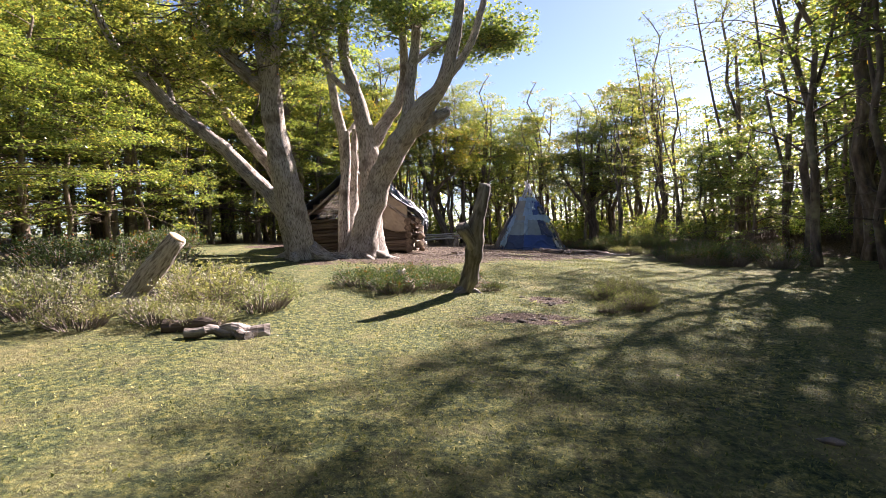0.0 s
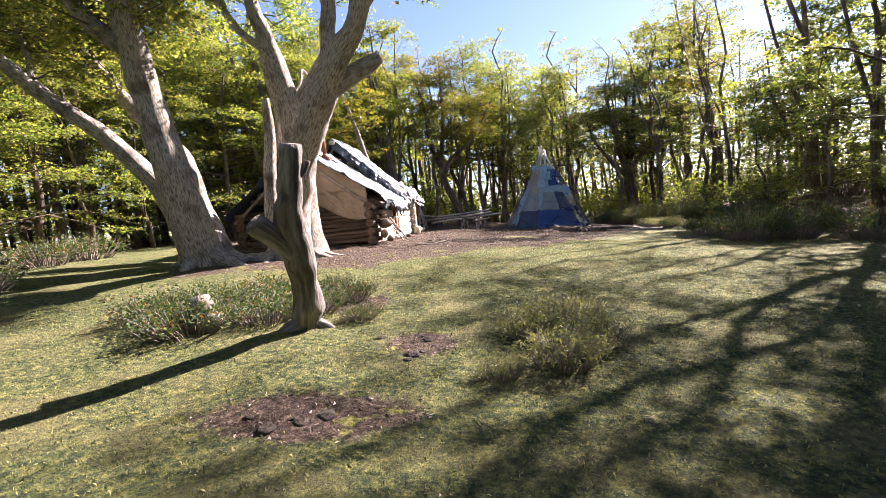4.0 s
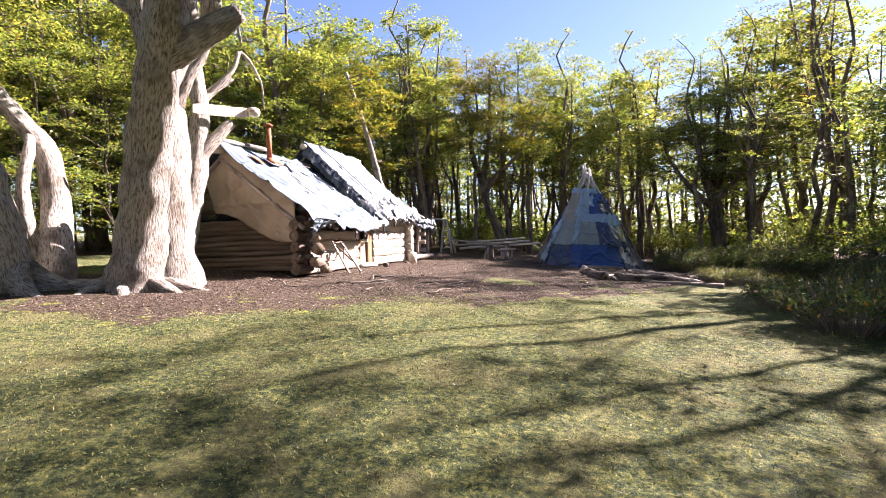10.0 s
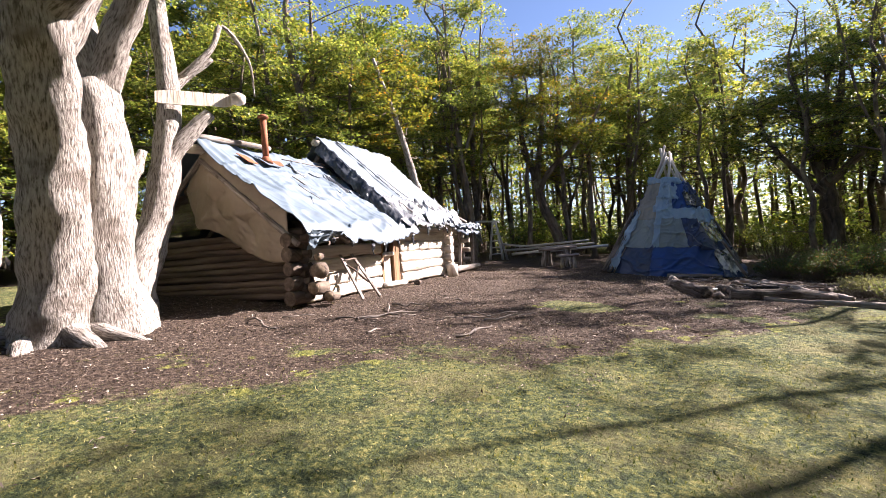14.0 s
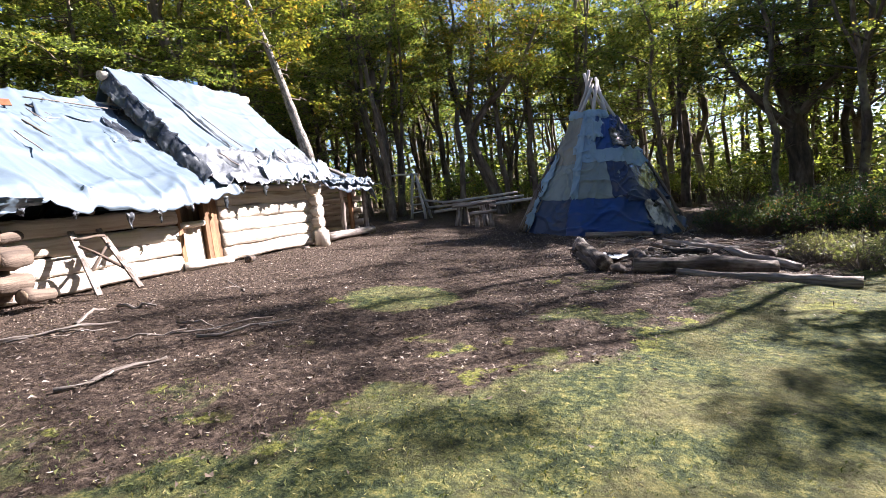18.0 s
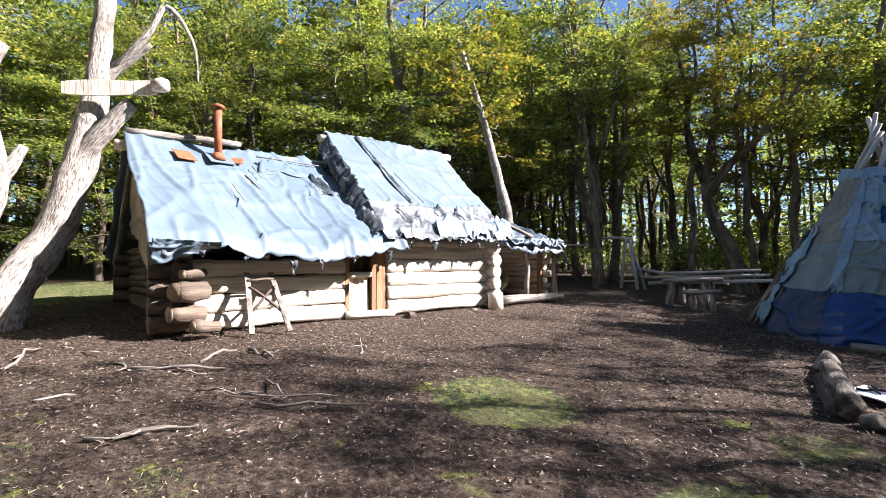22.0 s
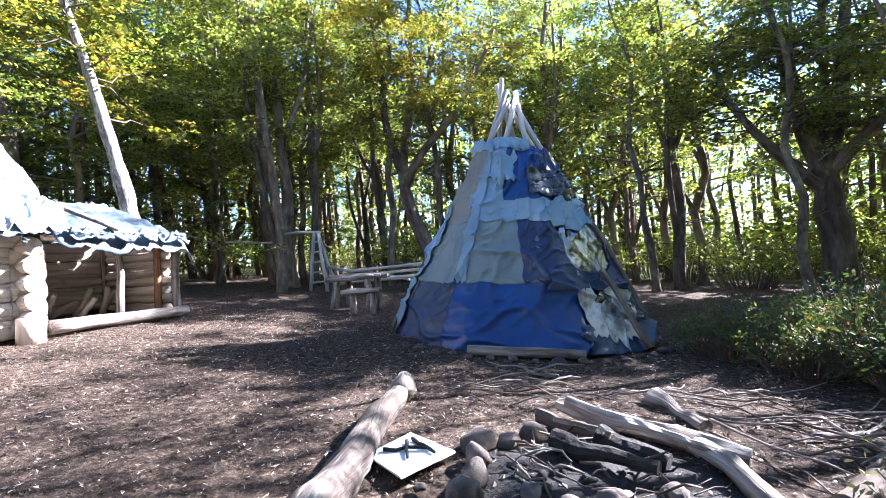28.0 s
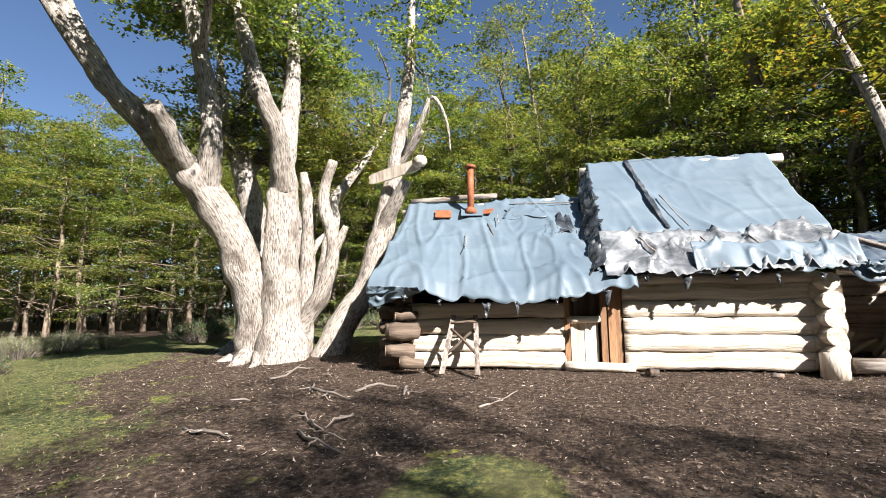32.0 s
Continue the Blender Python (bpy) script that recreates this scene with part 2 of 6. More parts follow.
SHEET_TAN = tarp_material("dusty_plastic_sheet", [(0.3, (0.20, 0.16, 0.11)), (0.55, (0.28, 0.225, 0.16)), (0.8, (0.35, 0.29, 0.22))], 0.45, 1.6, 0.25)
CLOD = material("dark_soil_clod", [(0.3, (0.012, 0.009, 0.007)), (0.6, (0.04, 0.03, 0.022)), (0.8, (0.09, 0.065, 0.045))], 14, 7, 0.95, 1.0, 30)
RUST = material("rusted_iron", [(0.3, (0.16, 0.05, 0.02)), (0.6, (0.32, 0.11, 0.045)), (0.8, (0.42, 0.19, 0.09))], 9, 5, 0.75, 0.3, 25, metal=0.2)
STONE = material("stone", [(0.3, (0.03, 0.026, 0.024)), (0.5, (0.09, 0.074, 0.064)), (0.7, (0.21, 0.165, 0.135)), (0.85, (0.36, 0.29, 0.24))], 7, 8, 0.9, 0.8, 16, vary=0.4, stain=((0.30, 0.17, 0.09), 4, 0.58))
CHARRED = material("charred_wood", [(0.4, (0.006, 0.006, 0.007)), (0.7, (0.03, 0.027, 0.025)), (0.85, (0.14, 0.13, 0.12))], 12, 6, 0.9, 1.0, 24)
PAPER = material("white_board", [(0.3, (0.62, 0.66, 0.72)), (0.7, (0.78, 0.80, 0.83))], 4, 4, 0.6, 0.1)
FRESHCUT = material("fresh_cut_wood", [(0.3, (0.55, 0.36, 0.20)), (0.7, (0.78, 0.60, 0.40))], 12, 5, 0.8, 0.3)


def clear_plastic():
    m = bpy.data.materials.new("clear_plastic")
    m.use_nodes = True
    nt = m.node_tree
    g = nt.nodes.new("ShaderNodeBsdfGlossy")
    g.inputs["Roughness"].default_value = 0.12
    tp = nt.nodes.new("ShaderNodeBsdfTransparent")
    tp.inputs[0].default_value = (0.75, 0.8, 0.82, 1)
    n = noise_node(nt, 3.0, 5)
    r = ramp_node(nt, [(0.35, (0.08, 0.08, 0.08)), (0.75, (0.6, 0.6, 0.6))])
    nt.links.new(n.outputs[0], r.inputs[0])
    bp = nt.nodes.new("ShaderNodeBump")
    bp.inputs["Strength"].default_value, bp.inputs["Distance"].default_value = 0.6, 0.05
    nt.links.new(n.outputs[0], bp.inputs["Height"])
    nt.links.new(bp.outputs[0], g.inputs["Normal"])
    mx = nt.nodes.new("ShaderNodeMixShader")
    nt.links.new(r.outputs[0], mx.inputs[0])
    nt.links.new(tp.outputs[0], mx.inputs[1])
    nt.links.new(g.outputs[0], mx.inputs[2])
    nt.links.new(mx.outputs[0], nt.nodes["Material Output"].inputs[0])
    return m


CLEAR = clear_plastic()


# ---- geometry helpers ----
def gz(x, y):
    """Height of the ground: it falls gently to the right and rises towards the hut."""
    xs = x if abs(x) < 8 else math.copysign(8 + 4 * (1 - math.exp(-(abs(x) - 8) / 4)), x)
    far = max(0.0, x - 13) * 0.05 + max(0.0, -x - 16) * 0.06
    return 0.232 - 0.081 * xs + 0.3315 * math.tanh((y - 10) / 7) + min(far, 3.0)


class Geo:
    """Vertices and faces gathered before they become one mesh."""

    def __init__(self):
        self.v, self.f, self.g = [], [], []

    def tube(self, pts, radii, n=8, rough=0.0, cap=True, seed=0.0, furrow=0.0, knots=0.0):
        pts = [Vector(p) for p in pts]
        base = len(self.v)
        ref = Vector((0.3, 0.9, 0.2))
        run = 0.0
        for i, p in enumerate(pts):
            run += (p - pts[i - 1]).length if i else 0.0
            d = (pts[min(i + 1, len(pts) - 1)] - pts[max(i - 1, 0)]).normalized()
            a = d.cross(ref)
            if a.length < 0.2:
                a = d.cross(Vector((1, 0, 0)))
            a.normalize()
            b = d.cross(a)
            for k in range(n):
                th = 2 * math.pi * k / n
                w = a * math.cos(th) + b * math.sin(th)
                q = p + w * radii[i]
                r = radii[i] * (1 + rough * noise.noise(q * 2.2 + Vector((seed, seed, 0))) + knots * noise.noise(q * 6 + Vector((seed, 3, 0))))
                if furrow:
                    r += 0.4 * furrow * (abs(noise.noise((q.x * 9, q.y * 9, q.z * 1.6 + seed))) - 0.25)
                self.v.append(p + w * r)
                self.g.append((math.cos(th) * radii[i] + seed * 3.7, math.sin(th) * radii[i] + seed, run + seed * 1.3))
        for i in range(len(pts) - 1):
            for k in range(n):
                k2 = (k + 1) % n
                self.f.append((base + i * n + k, base + i * n + k2, base + (i + 1) * n + k2, base + (i + 1) * n + k))
        if cap:
            self.f.append(tuple(base + k for k in reversed(range(n))))
            self.f.append(tuple(base + (len(pts) - 1) * n + k for k in range(n)))
        return self

    def box(self, c, s, m=None):
        base = len(self.v)
        for dx in (-0.5, 0.5):
            for dy in (-0.5, 0.5):
                for dz in (-0.5, 0.5):
                    p = Vector((dx * s[0], dy * s[1], dz * s[2]))
                    self.v.append((m @ p if m else p) + Vector(c))
        for q in ((0, 1, 3, 2), (4, 6, 7, 5), (0, 4, 5, 1), (2, 3, 7, 6), (0, 2, 6, 4), (1, 5, 7, 3)):
            self.f.append(tuple(base + i for i in q))
        return self

    def grid(self, fn, nu, nv):
        base = len(self.v)
        for i in range(nu + 1):
            for j in range(nv + 1):
                self.v.append(Vector(fn(i / nu, j / nv)))
        for i in range(nu):
            for j in range(nv):
                a = base + i * (nv + 1) + j
                self.f.append((a, a + nv + 1, a + nv + 2, a + 1))
        return self

    def mesh(self, name, mat, smooth=True):
        me = bpy.data.meshes.new(name)
        me.from_pydata([tuple(p) for p in self.v], [], self.f)
        me.materials.append(mat)
        full = self.g + [tuple(p) for p in self.v[len(self.g):]] if len(self.g) <= len(self.v) else self.g
        me.attributes.new("grain", "FLOAT_VECTOR", "POINT").data.foreach_set("vector", np.array(full, dtype=np.float32).ravel())
        if smooth:
            me.polygons.foreach_set("use_smooth", [True] * len(me.polygons))
        me.update()
        return me


def thing(name, label, category, loc=(0, 0, 0), group="", kind="", rz=0):
    ob = new(name)
    ob.matrix_basis = pose(*loc, 0, 0, rz)
    return tagged(ob, label, category, group, kind)


def part(name, geo, mat, parent, label="", smooth=True, solid=0.0):
    ob = new(name, geo.mesh(name, mat, smooth) if isinstance(geo, Geo) else geo)
    ob.parent = parent
    if parent is not None and isinstance(geo, Geo) and parent.location.length > 0:
        ob.matrix_parent_inverse = parent.matrix_basis.inverted()
    if label:
        tagged(ob, label)
    if solid:
        md = ob.modifiers.new("thickness", "SOLIDIFY")
        md.thickness = solid
    return ob


def bend(a, b, n=6, sag=0.0, wob=0.05, seed=0.0):
    """Points from a to b along a slightly crooked line."""
    a, b = Vector(a), Vector(b)
    out = []
    for i in range(n + 1):
        t = i / n
        e = math.sin(math.pi * t)
        q = Vector((noise.noise((seed, t * 2.3, 1)), noise.noise((seed, t * 2.3, 7)), noise.noise((seed, t * 2.3, 13))))
        out.append(a.lerp(b, t) + q * wob * (0.3 + e) + Vector((0, 0, -sag * e)))
    return out


def taper(r0, r1, n):
    return [r0 + (r1 - r0) * i / n for i in range(n + 1)]


def smooth_path(pts, steps=4):
    """A rounded line through the points."""
    pts = [Vector(p) for p in pts]
    out = []
    for i in range(len(pts) - 1):
        p0, p1, p2, p3 = pts[max(i - 1, 0)], pts[i], pts[i + 1], pts[min(i + 2, len(pts) - 1)]
        for s in range(steps):
            t = s / steps
            out.append(0.5 * ((2 * p1) + (p2 - p0) * t + (2 * p0 - 5 * p1 + 4 * p2 - p3) * t * t + (3 * p1 - p0 - 3 * p2 + p3) * t ** 3))
    return out + [pts[-1]]


def leaf_mesh(name, mat, sprays, per, size, rng, flat=0.25, width=0.6, narrow=0.5, quads=True):
    """One mesh of small pointed leaves on flat fans; sprays: rows of origin, direction, length."""
    P = np.array([s[0] for s in sprays], float)
    D = np.array([s[1] for s in sprays], float)
    D /= np.linalg.norm(D, axis=1)[:, None] + 1e-9
    L = np.array([s[2] for s in sprays], float)
    n = len(P)
    N = np.tile([0, 0, 1.0], (n, 1)) + rng.normal(0, flat, (n, 3))
    N -= D * np.sum(N * D, axis=1)[:, None]
    N /= np.linalg.norm(N, axis=1)[:, None] + 1e-9
    B = np.cross(D, N)
    t = rng.uniform(0.02, 1.0, (n, per))
    side = rng.uniform(-1, 1, (n, per))
    wid = narrow * (1 - 0.65 * t) * L[:, None]
    C = P[:, None] + D[:, None] * (t * L[:, None])[..., None] + B[:, None] * (side * wid)[..., None] + N[:, None] * rng.normal(0, 0.03, (n, per))[..., None] - np.array([0, 0, 1.0]) * (0.12 * t ** 2 * L[:, None])[..., None]
    ax = D[:, None] * 0.6 + B[:, None] * (np.sign(side) * 0.9)[..., None] + rng.normal(0, 0.35, (n, per, 3))
    ax /= np.linalg.norm(ax, axis=2)[..., None]
    nn = N[:, None] + rng.normal(0, 0.4, (n, per, 3))
    pp = np.cross(ax, nn)
    pp /= np.linalg.norm(pp, axis=2)[..., None] + 1e-9
    s = size * rng.uniform(0.6, 1.3, (n, per))[..., None]
    k = rng.uniform(0.15, 0.5, (n, per))[..., None]
    V = np.stack([C - ax * s * 0.5, C + pp * s * width * k + ax * s * 0.1, C + ax * s * 0.6, C - pp * s * width * (0.65 - k)], axis=2)
    V = (V if quads else V[:, :, 1:]).reshape(-1, 3)
    F = np.arange(len(V)).reshape(-1, 4 if quads else 3)
    me = bpy.data.meshes.new(name)
    me.from_pydata(V.tolist(), [], F.tolist())
    me.materials.append(mat)
    me.update()
    return me


# ---- ground ----
def smoothstep(a, b, x):
    t = min(1, max(0, (x - a) / (b - a)))
    return t * t * (3 - 2 * t)


MOSS = (3.7, 22.7)


def bare_ground(x, y):
    """1 where the soil is trodden bare, 0 where turf grows."""
    n = noise.noise((x * 0.35, y * 0.35, 2.0)) * 1.6 + noise.noise((x * 1.1, y * 1.1, 5.0)) * 0.8
    edge = 14.9 + max(-0.5, x) * 1.15 + max(0.0, -4.0 - x) * 1.6 + n * 1.3
    b = smoothstep(-1.9, 2.2 - 1.5 * smoothstep(3.0, 6.0, x), y - edge)
    # tongues of moss in the trodden soil
    b *= 1 - 0.85 * smoothstep(0.2, 0.4, noise.noise((x * 1.1, y * 1.1, 9.0)) + 0.4 * noise.noise((x * 2.9, y * 2.9, 3.0))) * smoothstep(3.6, 0.5, y - edge)
    b *= 1 - smoothstep(9.0, 10.5, x + n * 0.5) * (1 - smoothstep(26, 30, y))
    b = max(b, smoothstep(1.2, 0.2, math.hypot((x + 2.4) / 2.6, (y - 16.6) / 1.8) + n * 0.12))
    b = max(b, 0.85 * smoothstep(1.1, 0.4, math.hypot((x - 1.2) / 1.3, (y - 7.6) / 0.55) + n * 0.25))
    b = max(b, 0.8 * smoothstep(1.1, 0.4, math.hypot((x - 1.75) / 0.5, (y - 9.2) / 0.5) + n * 0.25))
    b = max(b, 0.8 * smoothstep(1.1, 0.4, math.hypot((x - 0.2) / 1.2, (y - 11.2) / 0.8) + n * 0.2))
    b = max(b, smoothstep(12.5, 15.0, math.hypot((x - 1) * 0.95, (y - 16) * 0.55) + n * 0.5) * (1 - smoothstep(42, 46, y)))
    m = math.hypot((x - MOSS[0]) / 0.95, (y - MOSS[1]) / 0.85) + n * 0.16
    return b * smoothstep(0.7, 1.15, m)


def axis_steps(lo, hi, fine0, fine1, step):
    out = [fine0 + i * step for i in range(int((fine1 - fine0) / step) + 1)]
    s, v = step, out[-1]
    while v < hi:
        s *= 1.28
        v += s
        out.append(v)
    s, v = step, out[0]
    while v > lo:
        s *= 1.28
        v -= s
        out.insert(0, v)
    return out


def ground_material():
    m = bpy.data.materials.new("turf_and_soil")
    m.use_nodes = True
    nt = m.node_tree
    b = nt.nodes["Principled BSDF"]
    at = nt.nodes.new("ShaderNodeAttribute")
    at.attribute_name = "bare"
    fine = noise_node(nt, 13, 9, rough=0.78)
    mid = noise_node(nt, 1.3, 6)
    turf = ramp_node(nt, [(0.36, (0.012, 0.020, 0.010)), (0.45, (0.042, 0.062, 0.027)), (0.54, (0.125, 0.142, 0.048)), (0.63, (0.29, 0.27, 0.085)), (0.75, (0.50, 0.44, 0.17))])
    nt.links.new(fine.outputs[0], turf.inputs[0])
    dry = ramp_node(nt, [(0.47, (0, 0, 0)), (0.7, (0.7, 0.7, 0.7))])
    nt.links.new(mid.outputs[0], dry.inputs[0])
    moss = ramp_node(nt, [(0.40, (0.07, 0.085, 0.02)), (0.52, (0.22, 0.235, 0.05)), (0.66, (0.46, 0.45, 0.10))])
    nt.links.new(fine.outputs[0], moss.inputs[0])
    grass = mixc(nt, turf.outputs[0], (0.21, 0.185, 0.085), dry.outputs[0])
    soil = ramp_node(nt, [(0.34, (0.013, 0.009, 0.007)), (0.45, (0.045, 0.031, 0.024)), (0.56, (0.115, 0.084, 0.062)), (0.68, (0.28, 0.218, 0.168))])
    nt.links.new(fine.outputs[0], soil.inputs[0])
    edge = nt.nodes.new("ShaderNodeMath")
    edge.operation = "ADD"
    sub = nt.nodes.new("ShaderNodeMath")
    sub.operation = "MULTIPLY_ADD"
    sub.inputs[1].default_value, sub.inputs[2].default_value = 0.9, -0.45
    nt.links.new(noise_node(nt, 6, 6).outputs[0], sub.inputs[0])
    nt.links.new(at.outputs["Fac"], edge.inputs[0])
    nt.links.new(sub.outputs[0], edge.inputs[1])
    cut = ramp_node(nt, [(0.40, (0, 0, 0)), (0.60, (1, 1, 1))])
    nt.links.new(edge.outputs[0], cut.inputs[0])
    # cushions of moss where the turf gives out
    tuft = ramp_node(nt, [(0.585, (0, 0, 0)), (0.62, (0.9, 0.9, 0.9))])
    nt.links.new(noise_node(nt, 2.3, 6).outputs[0], tuft.inputs[0])
    rim = ramp_node(nt, [(0.08, (0, 0, 0)), (0.3, (1, 1, 1)), (0.82, (1, 1, 1)), (0.97, (0, 0, 0))])
    nt.links.new(at.outputs["Fac"], rim.inputs[0])
    spot = mixc(nt, (0, 0, 0), tuft.outputs[0], rim.outputs[0])
    nt.links.new(mixc(nt, mixc(nt, grass, soil.outputs[0], cut.outputs[0]), moss.outputs[0], spot), b.inputs["Base Color"])
    b.inputs["Roughness"].default_value = 0.95
    b.inputs["Specular IOR Level"].default_value = 0.2
    bp = nt.nodes.new("ShaderNodeBump")
    bp.inputs["Strength"].default_value, bp.inputs["Distance"].default_value = 1.0, 0.11
    nt.links.new(noise_node(nt, 11, 9, rough=0.75).outputs[0], bp.inputs["Height"])
    nt.links.new(bp.outputs[0], b.inputs["Normal"])
    return m


def build_ground():
    xs, ys = axis_steps(-420, 430, -11, 15, 0.22), axis_steps(-400, 440, -3, 41, 0.22)
    vs, bare = [], []
    for x in xs:
        for y in ys:
            near = 1 if (-16 < x < 20 and -6 < y < 46) else 0
            bump = near * (0.045 * noise.noise((x * 0.6, y * 0.6, 0)) + 0.022 * noise.noise((x * 2.1, y * 2.1, 4)))
            vs.append((x, y, gz(x, y) + bump))
            bare.append(bare_ground(x, y) if near else 0.0 if y > 40 else 1.0)
    ny = len(ys)
    fs = [(i * ny + j, (i + 1) * ny + j, (i + 1) * ny + j + 1, i * ny + j + 1) for i in range(len(xs) - 1) for j in range(ny - 1)]
    me = bpy.data.meshes.new("ground")
    me.from_pydata(vs, [], fs)
    a = me.attributes.new("bare", "FLOAT", "POINT")
    a.data.foreach_set("value", bare)
    me.polygons.foreach_set("use_smooth", [True] * len(me.polygons))
    me.materials.append(ground_material())
    tagged(new("ground", me), "mossy green turf giving way to bare brown soil with leaf litter", "ground", kind="structure")


build_ground()


# ---- trees ----
def tree_parts(seed, height, r0, crown_from, spread, limbs, sprays_per, per, size, mat, lean=(0, 0), fork=False, dead_low=4, layered=False):
    """Trunk and crown meshes of one forest beech."""
    rs = random.Random(seed)
    rng = np.random.default_rng(seed)
    # few limbs, each with a close layer of leaves
    limbs, sprays_per = int(limbs * 0.72), int(sprays_per * 1.4)
    g = Geo()
    sprays = []
    sway = [Vector((0, 0, -0.3))]
    k = 9
    for i in range(1, k + 1):
        t = i / k
        sway.append(Vector((lean[0] * t + rs.uniform(-1, 1) * 0.27 * height / 12 * (0.5 + t), lean[1] * t + rs.uniform(-1, 1) * 0.27 * height / 12 * (0.5 + t), height * t)))
    trunk = smooth_path(sway, 2)
    rad = [r0 * (1.25 if i == 0 else 1) * (1 - 0.86 * (i / (len(trunk) - 1)) ** 0.9) for i in range(len(trunk))]
    g.tube(trunk, rad, 8, 0.25, seed=seed)
    starts = [(trunk, rad)]
    if fork:
        i0 = int(len(trunk) * rs.uniform(0.2, 0.38))
        a = rs.uniform(0, 6.28)
        tip = Vector((math.cos(a) * spread * 0.55, math.sin(a) * spread * 0.55, height * 0.92))
        line = smooth_path([trunk[i0], trunk[i0].lerp(tip, 0.35) + Vector((math.cos(a), math.sin(a), 0)) * 0.3, tip], 5)
        rr = taper(rad[i0] * 0.75, 0.03, len(line) - 1)
        g.tube(line, rr, 7, 0.2, seed=seed + 3)
        starts.append((line, rr))
        if height < 13.5:
            i1 = int(len(trunk) * rs.uniform(0.08, 0.22))
            a += rs.uniform(1.6, 4.2)
            tip = Vector((math.cos(a) * spread * 0.5, math.sin(a) * spread * 0.5, height * 0.8))
            line = smooth_path([trunk[i1], trunk[i1].lerp(tip, 0.3) + Vector((math.cos(a), math.sin(a), 0)) * 0.35, trunk[i1].lerp(tip, 0.65) + Vector((math.cos(a + 1), math.sin(a + 1), 0)) * 0.25, tip], 4)
            rr = taper(rad[i1] * 0.6, 0.025, len(line) - 1)
            g.tube(line, rr, 7, 0.2, seed=seed + 5)
            starts.append((line, rr))
    for li in range(limbs):
        line, rr = starts[li % len(starts)]
        t = crown_from + (0.97 - crown_from) * ((li + rs.random()) / limbs) ** 0.85
        f = t * (len(line) - 1)
        i = min(int(f), len(line) - 2)
        p = line[i].lerp(line[i + 1], f - i)
        a = rs.uniform(0, 6.28)
        ln = spread * (0.55 + 0.75 * math.sin(math.pi * min(1, 0.25 + 0.75 * t))) * rs.uniform(0.55, 1.1) * (1.1 - 0.5 * t)
        rise = rs.uniform(-0.16, 0.14) if layered else rs.uniform(-0.08, 0.55)
        d = Vector((math.cos(a), math.sin(a), rise)).normalized()
        tip = p + d * ln
        mid = p.lerp(tip, 0.5) + Vector((rs.uniform(-1, 1), rs.uniform(-1, 1), rs.uniform(0, 1))) * ln * 0.12
        br = smooth_path([p, mid, tip], 2)
        r1 = max(0.018, rr[i] * 0.42)
        g.tube(br, taper(r1, 0.008, len(br) - 1), 4, 0, cap=False)
        for s in range(sprays_per):
            u = rs.uniform(0.25, 1.0)
            f2 = u * (len(br) - 1)
            j = min(int(f2), len(br) - 2)
            q = br[j].lerp(br[j + 1], f2 - j)
            a2 = a + rs.uniform(-1.5, 1.5)
            d2 = Vector((math.cos(a2), math.sin(a2), rs.uniform(-0.12, 0.06) if layered else rs.uniform(-0.15, 0.3)))
            off = d2 * rs.uniform(0.0, 0.45) + Vector((0, 0, rs.uniform(-0.1, 0.12)))
            sprays.append((q + off, d2, rs.uniform(0.45, 0.95)))
    for line, rr in starts:
        for q in range(7):
            a = rs.uniform(0, 6.28)
            sprays.append((line[-1 - q % 3], (math.cos(a), math.sin(a), rs.uniform(0.0, 0.5)), rs.uniform(0.4, 0.8)))
    for _ in range(dead_low):
        i = rs.randrange(2, max(3, int(len(trunk) * crown_from) + 2))
        a = rs.uniform(0, 6.28)
        tip = trunk[i] + Vector((math.cos(a), math.sin(a), rs.uniform(-0.1, 0.6))) * rs.uniform(0.5, 1.6)
        br = bend(trunk[i], tip, 3, 0, 0.15, seed + a)
        g.tube(br, taper(0.022, 0.006, 3), 4, 0, cap=False)
    return g, leaf_mesh("crown", mat, sprays, per, size, rng, width=0.95, quads=False)


def tree_thing(seed, loc, label, leaf, category="tree", bark=None, **kw):
    g, crown = tree_parts(seed, mat=leaf, **kw)
    ob = thing("tree", label, category, (0, 0, 0))
    part("trunk", g, bark or BARK_DARK, ob)
    part("crown", crown, leaf, ob)
    ob.matrix_basis = pose(*loc)
    return ob


CLEARING = [(-11, -6), (14, -6), (14.5, 10), (14, 22), (13.5, 32), (11.5, 38), (6, 40), (1, 40), (-3, 38), (-6.5, 34.5), (-9, 30), (-9.5, 27), (-13, 22.5), (-14.5, 17), (-13.5, 12), (-14.5, 4)]


def inside(poly, x, y):
    c = False
    for (x1, y1), (x2, y2) in zip(poly, poly[1:] + poly[:1]):
        if (y1 > y) != (y2 > y) and x < (x2 - x1) * (y - y1) / (y2 - y1) + x1:
            c = not c
    return c


def edge_distance(poly, x, y):
    best = 1e9
    p = Vector((x, y))
    for a, b in zip(poly, poly[1:] + poly[:1]):
        a, b = Vector(a), Vector(b)
        t = max(0, min(1, (p - a).dot(b - a) / (b - a).length_squared))
        best = min(best, (p - a.lerp(b, t)).length)
    return best


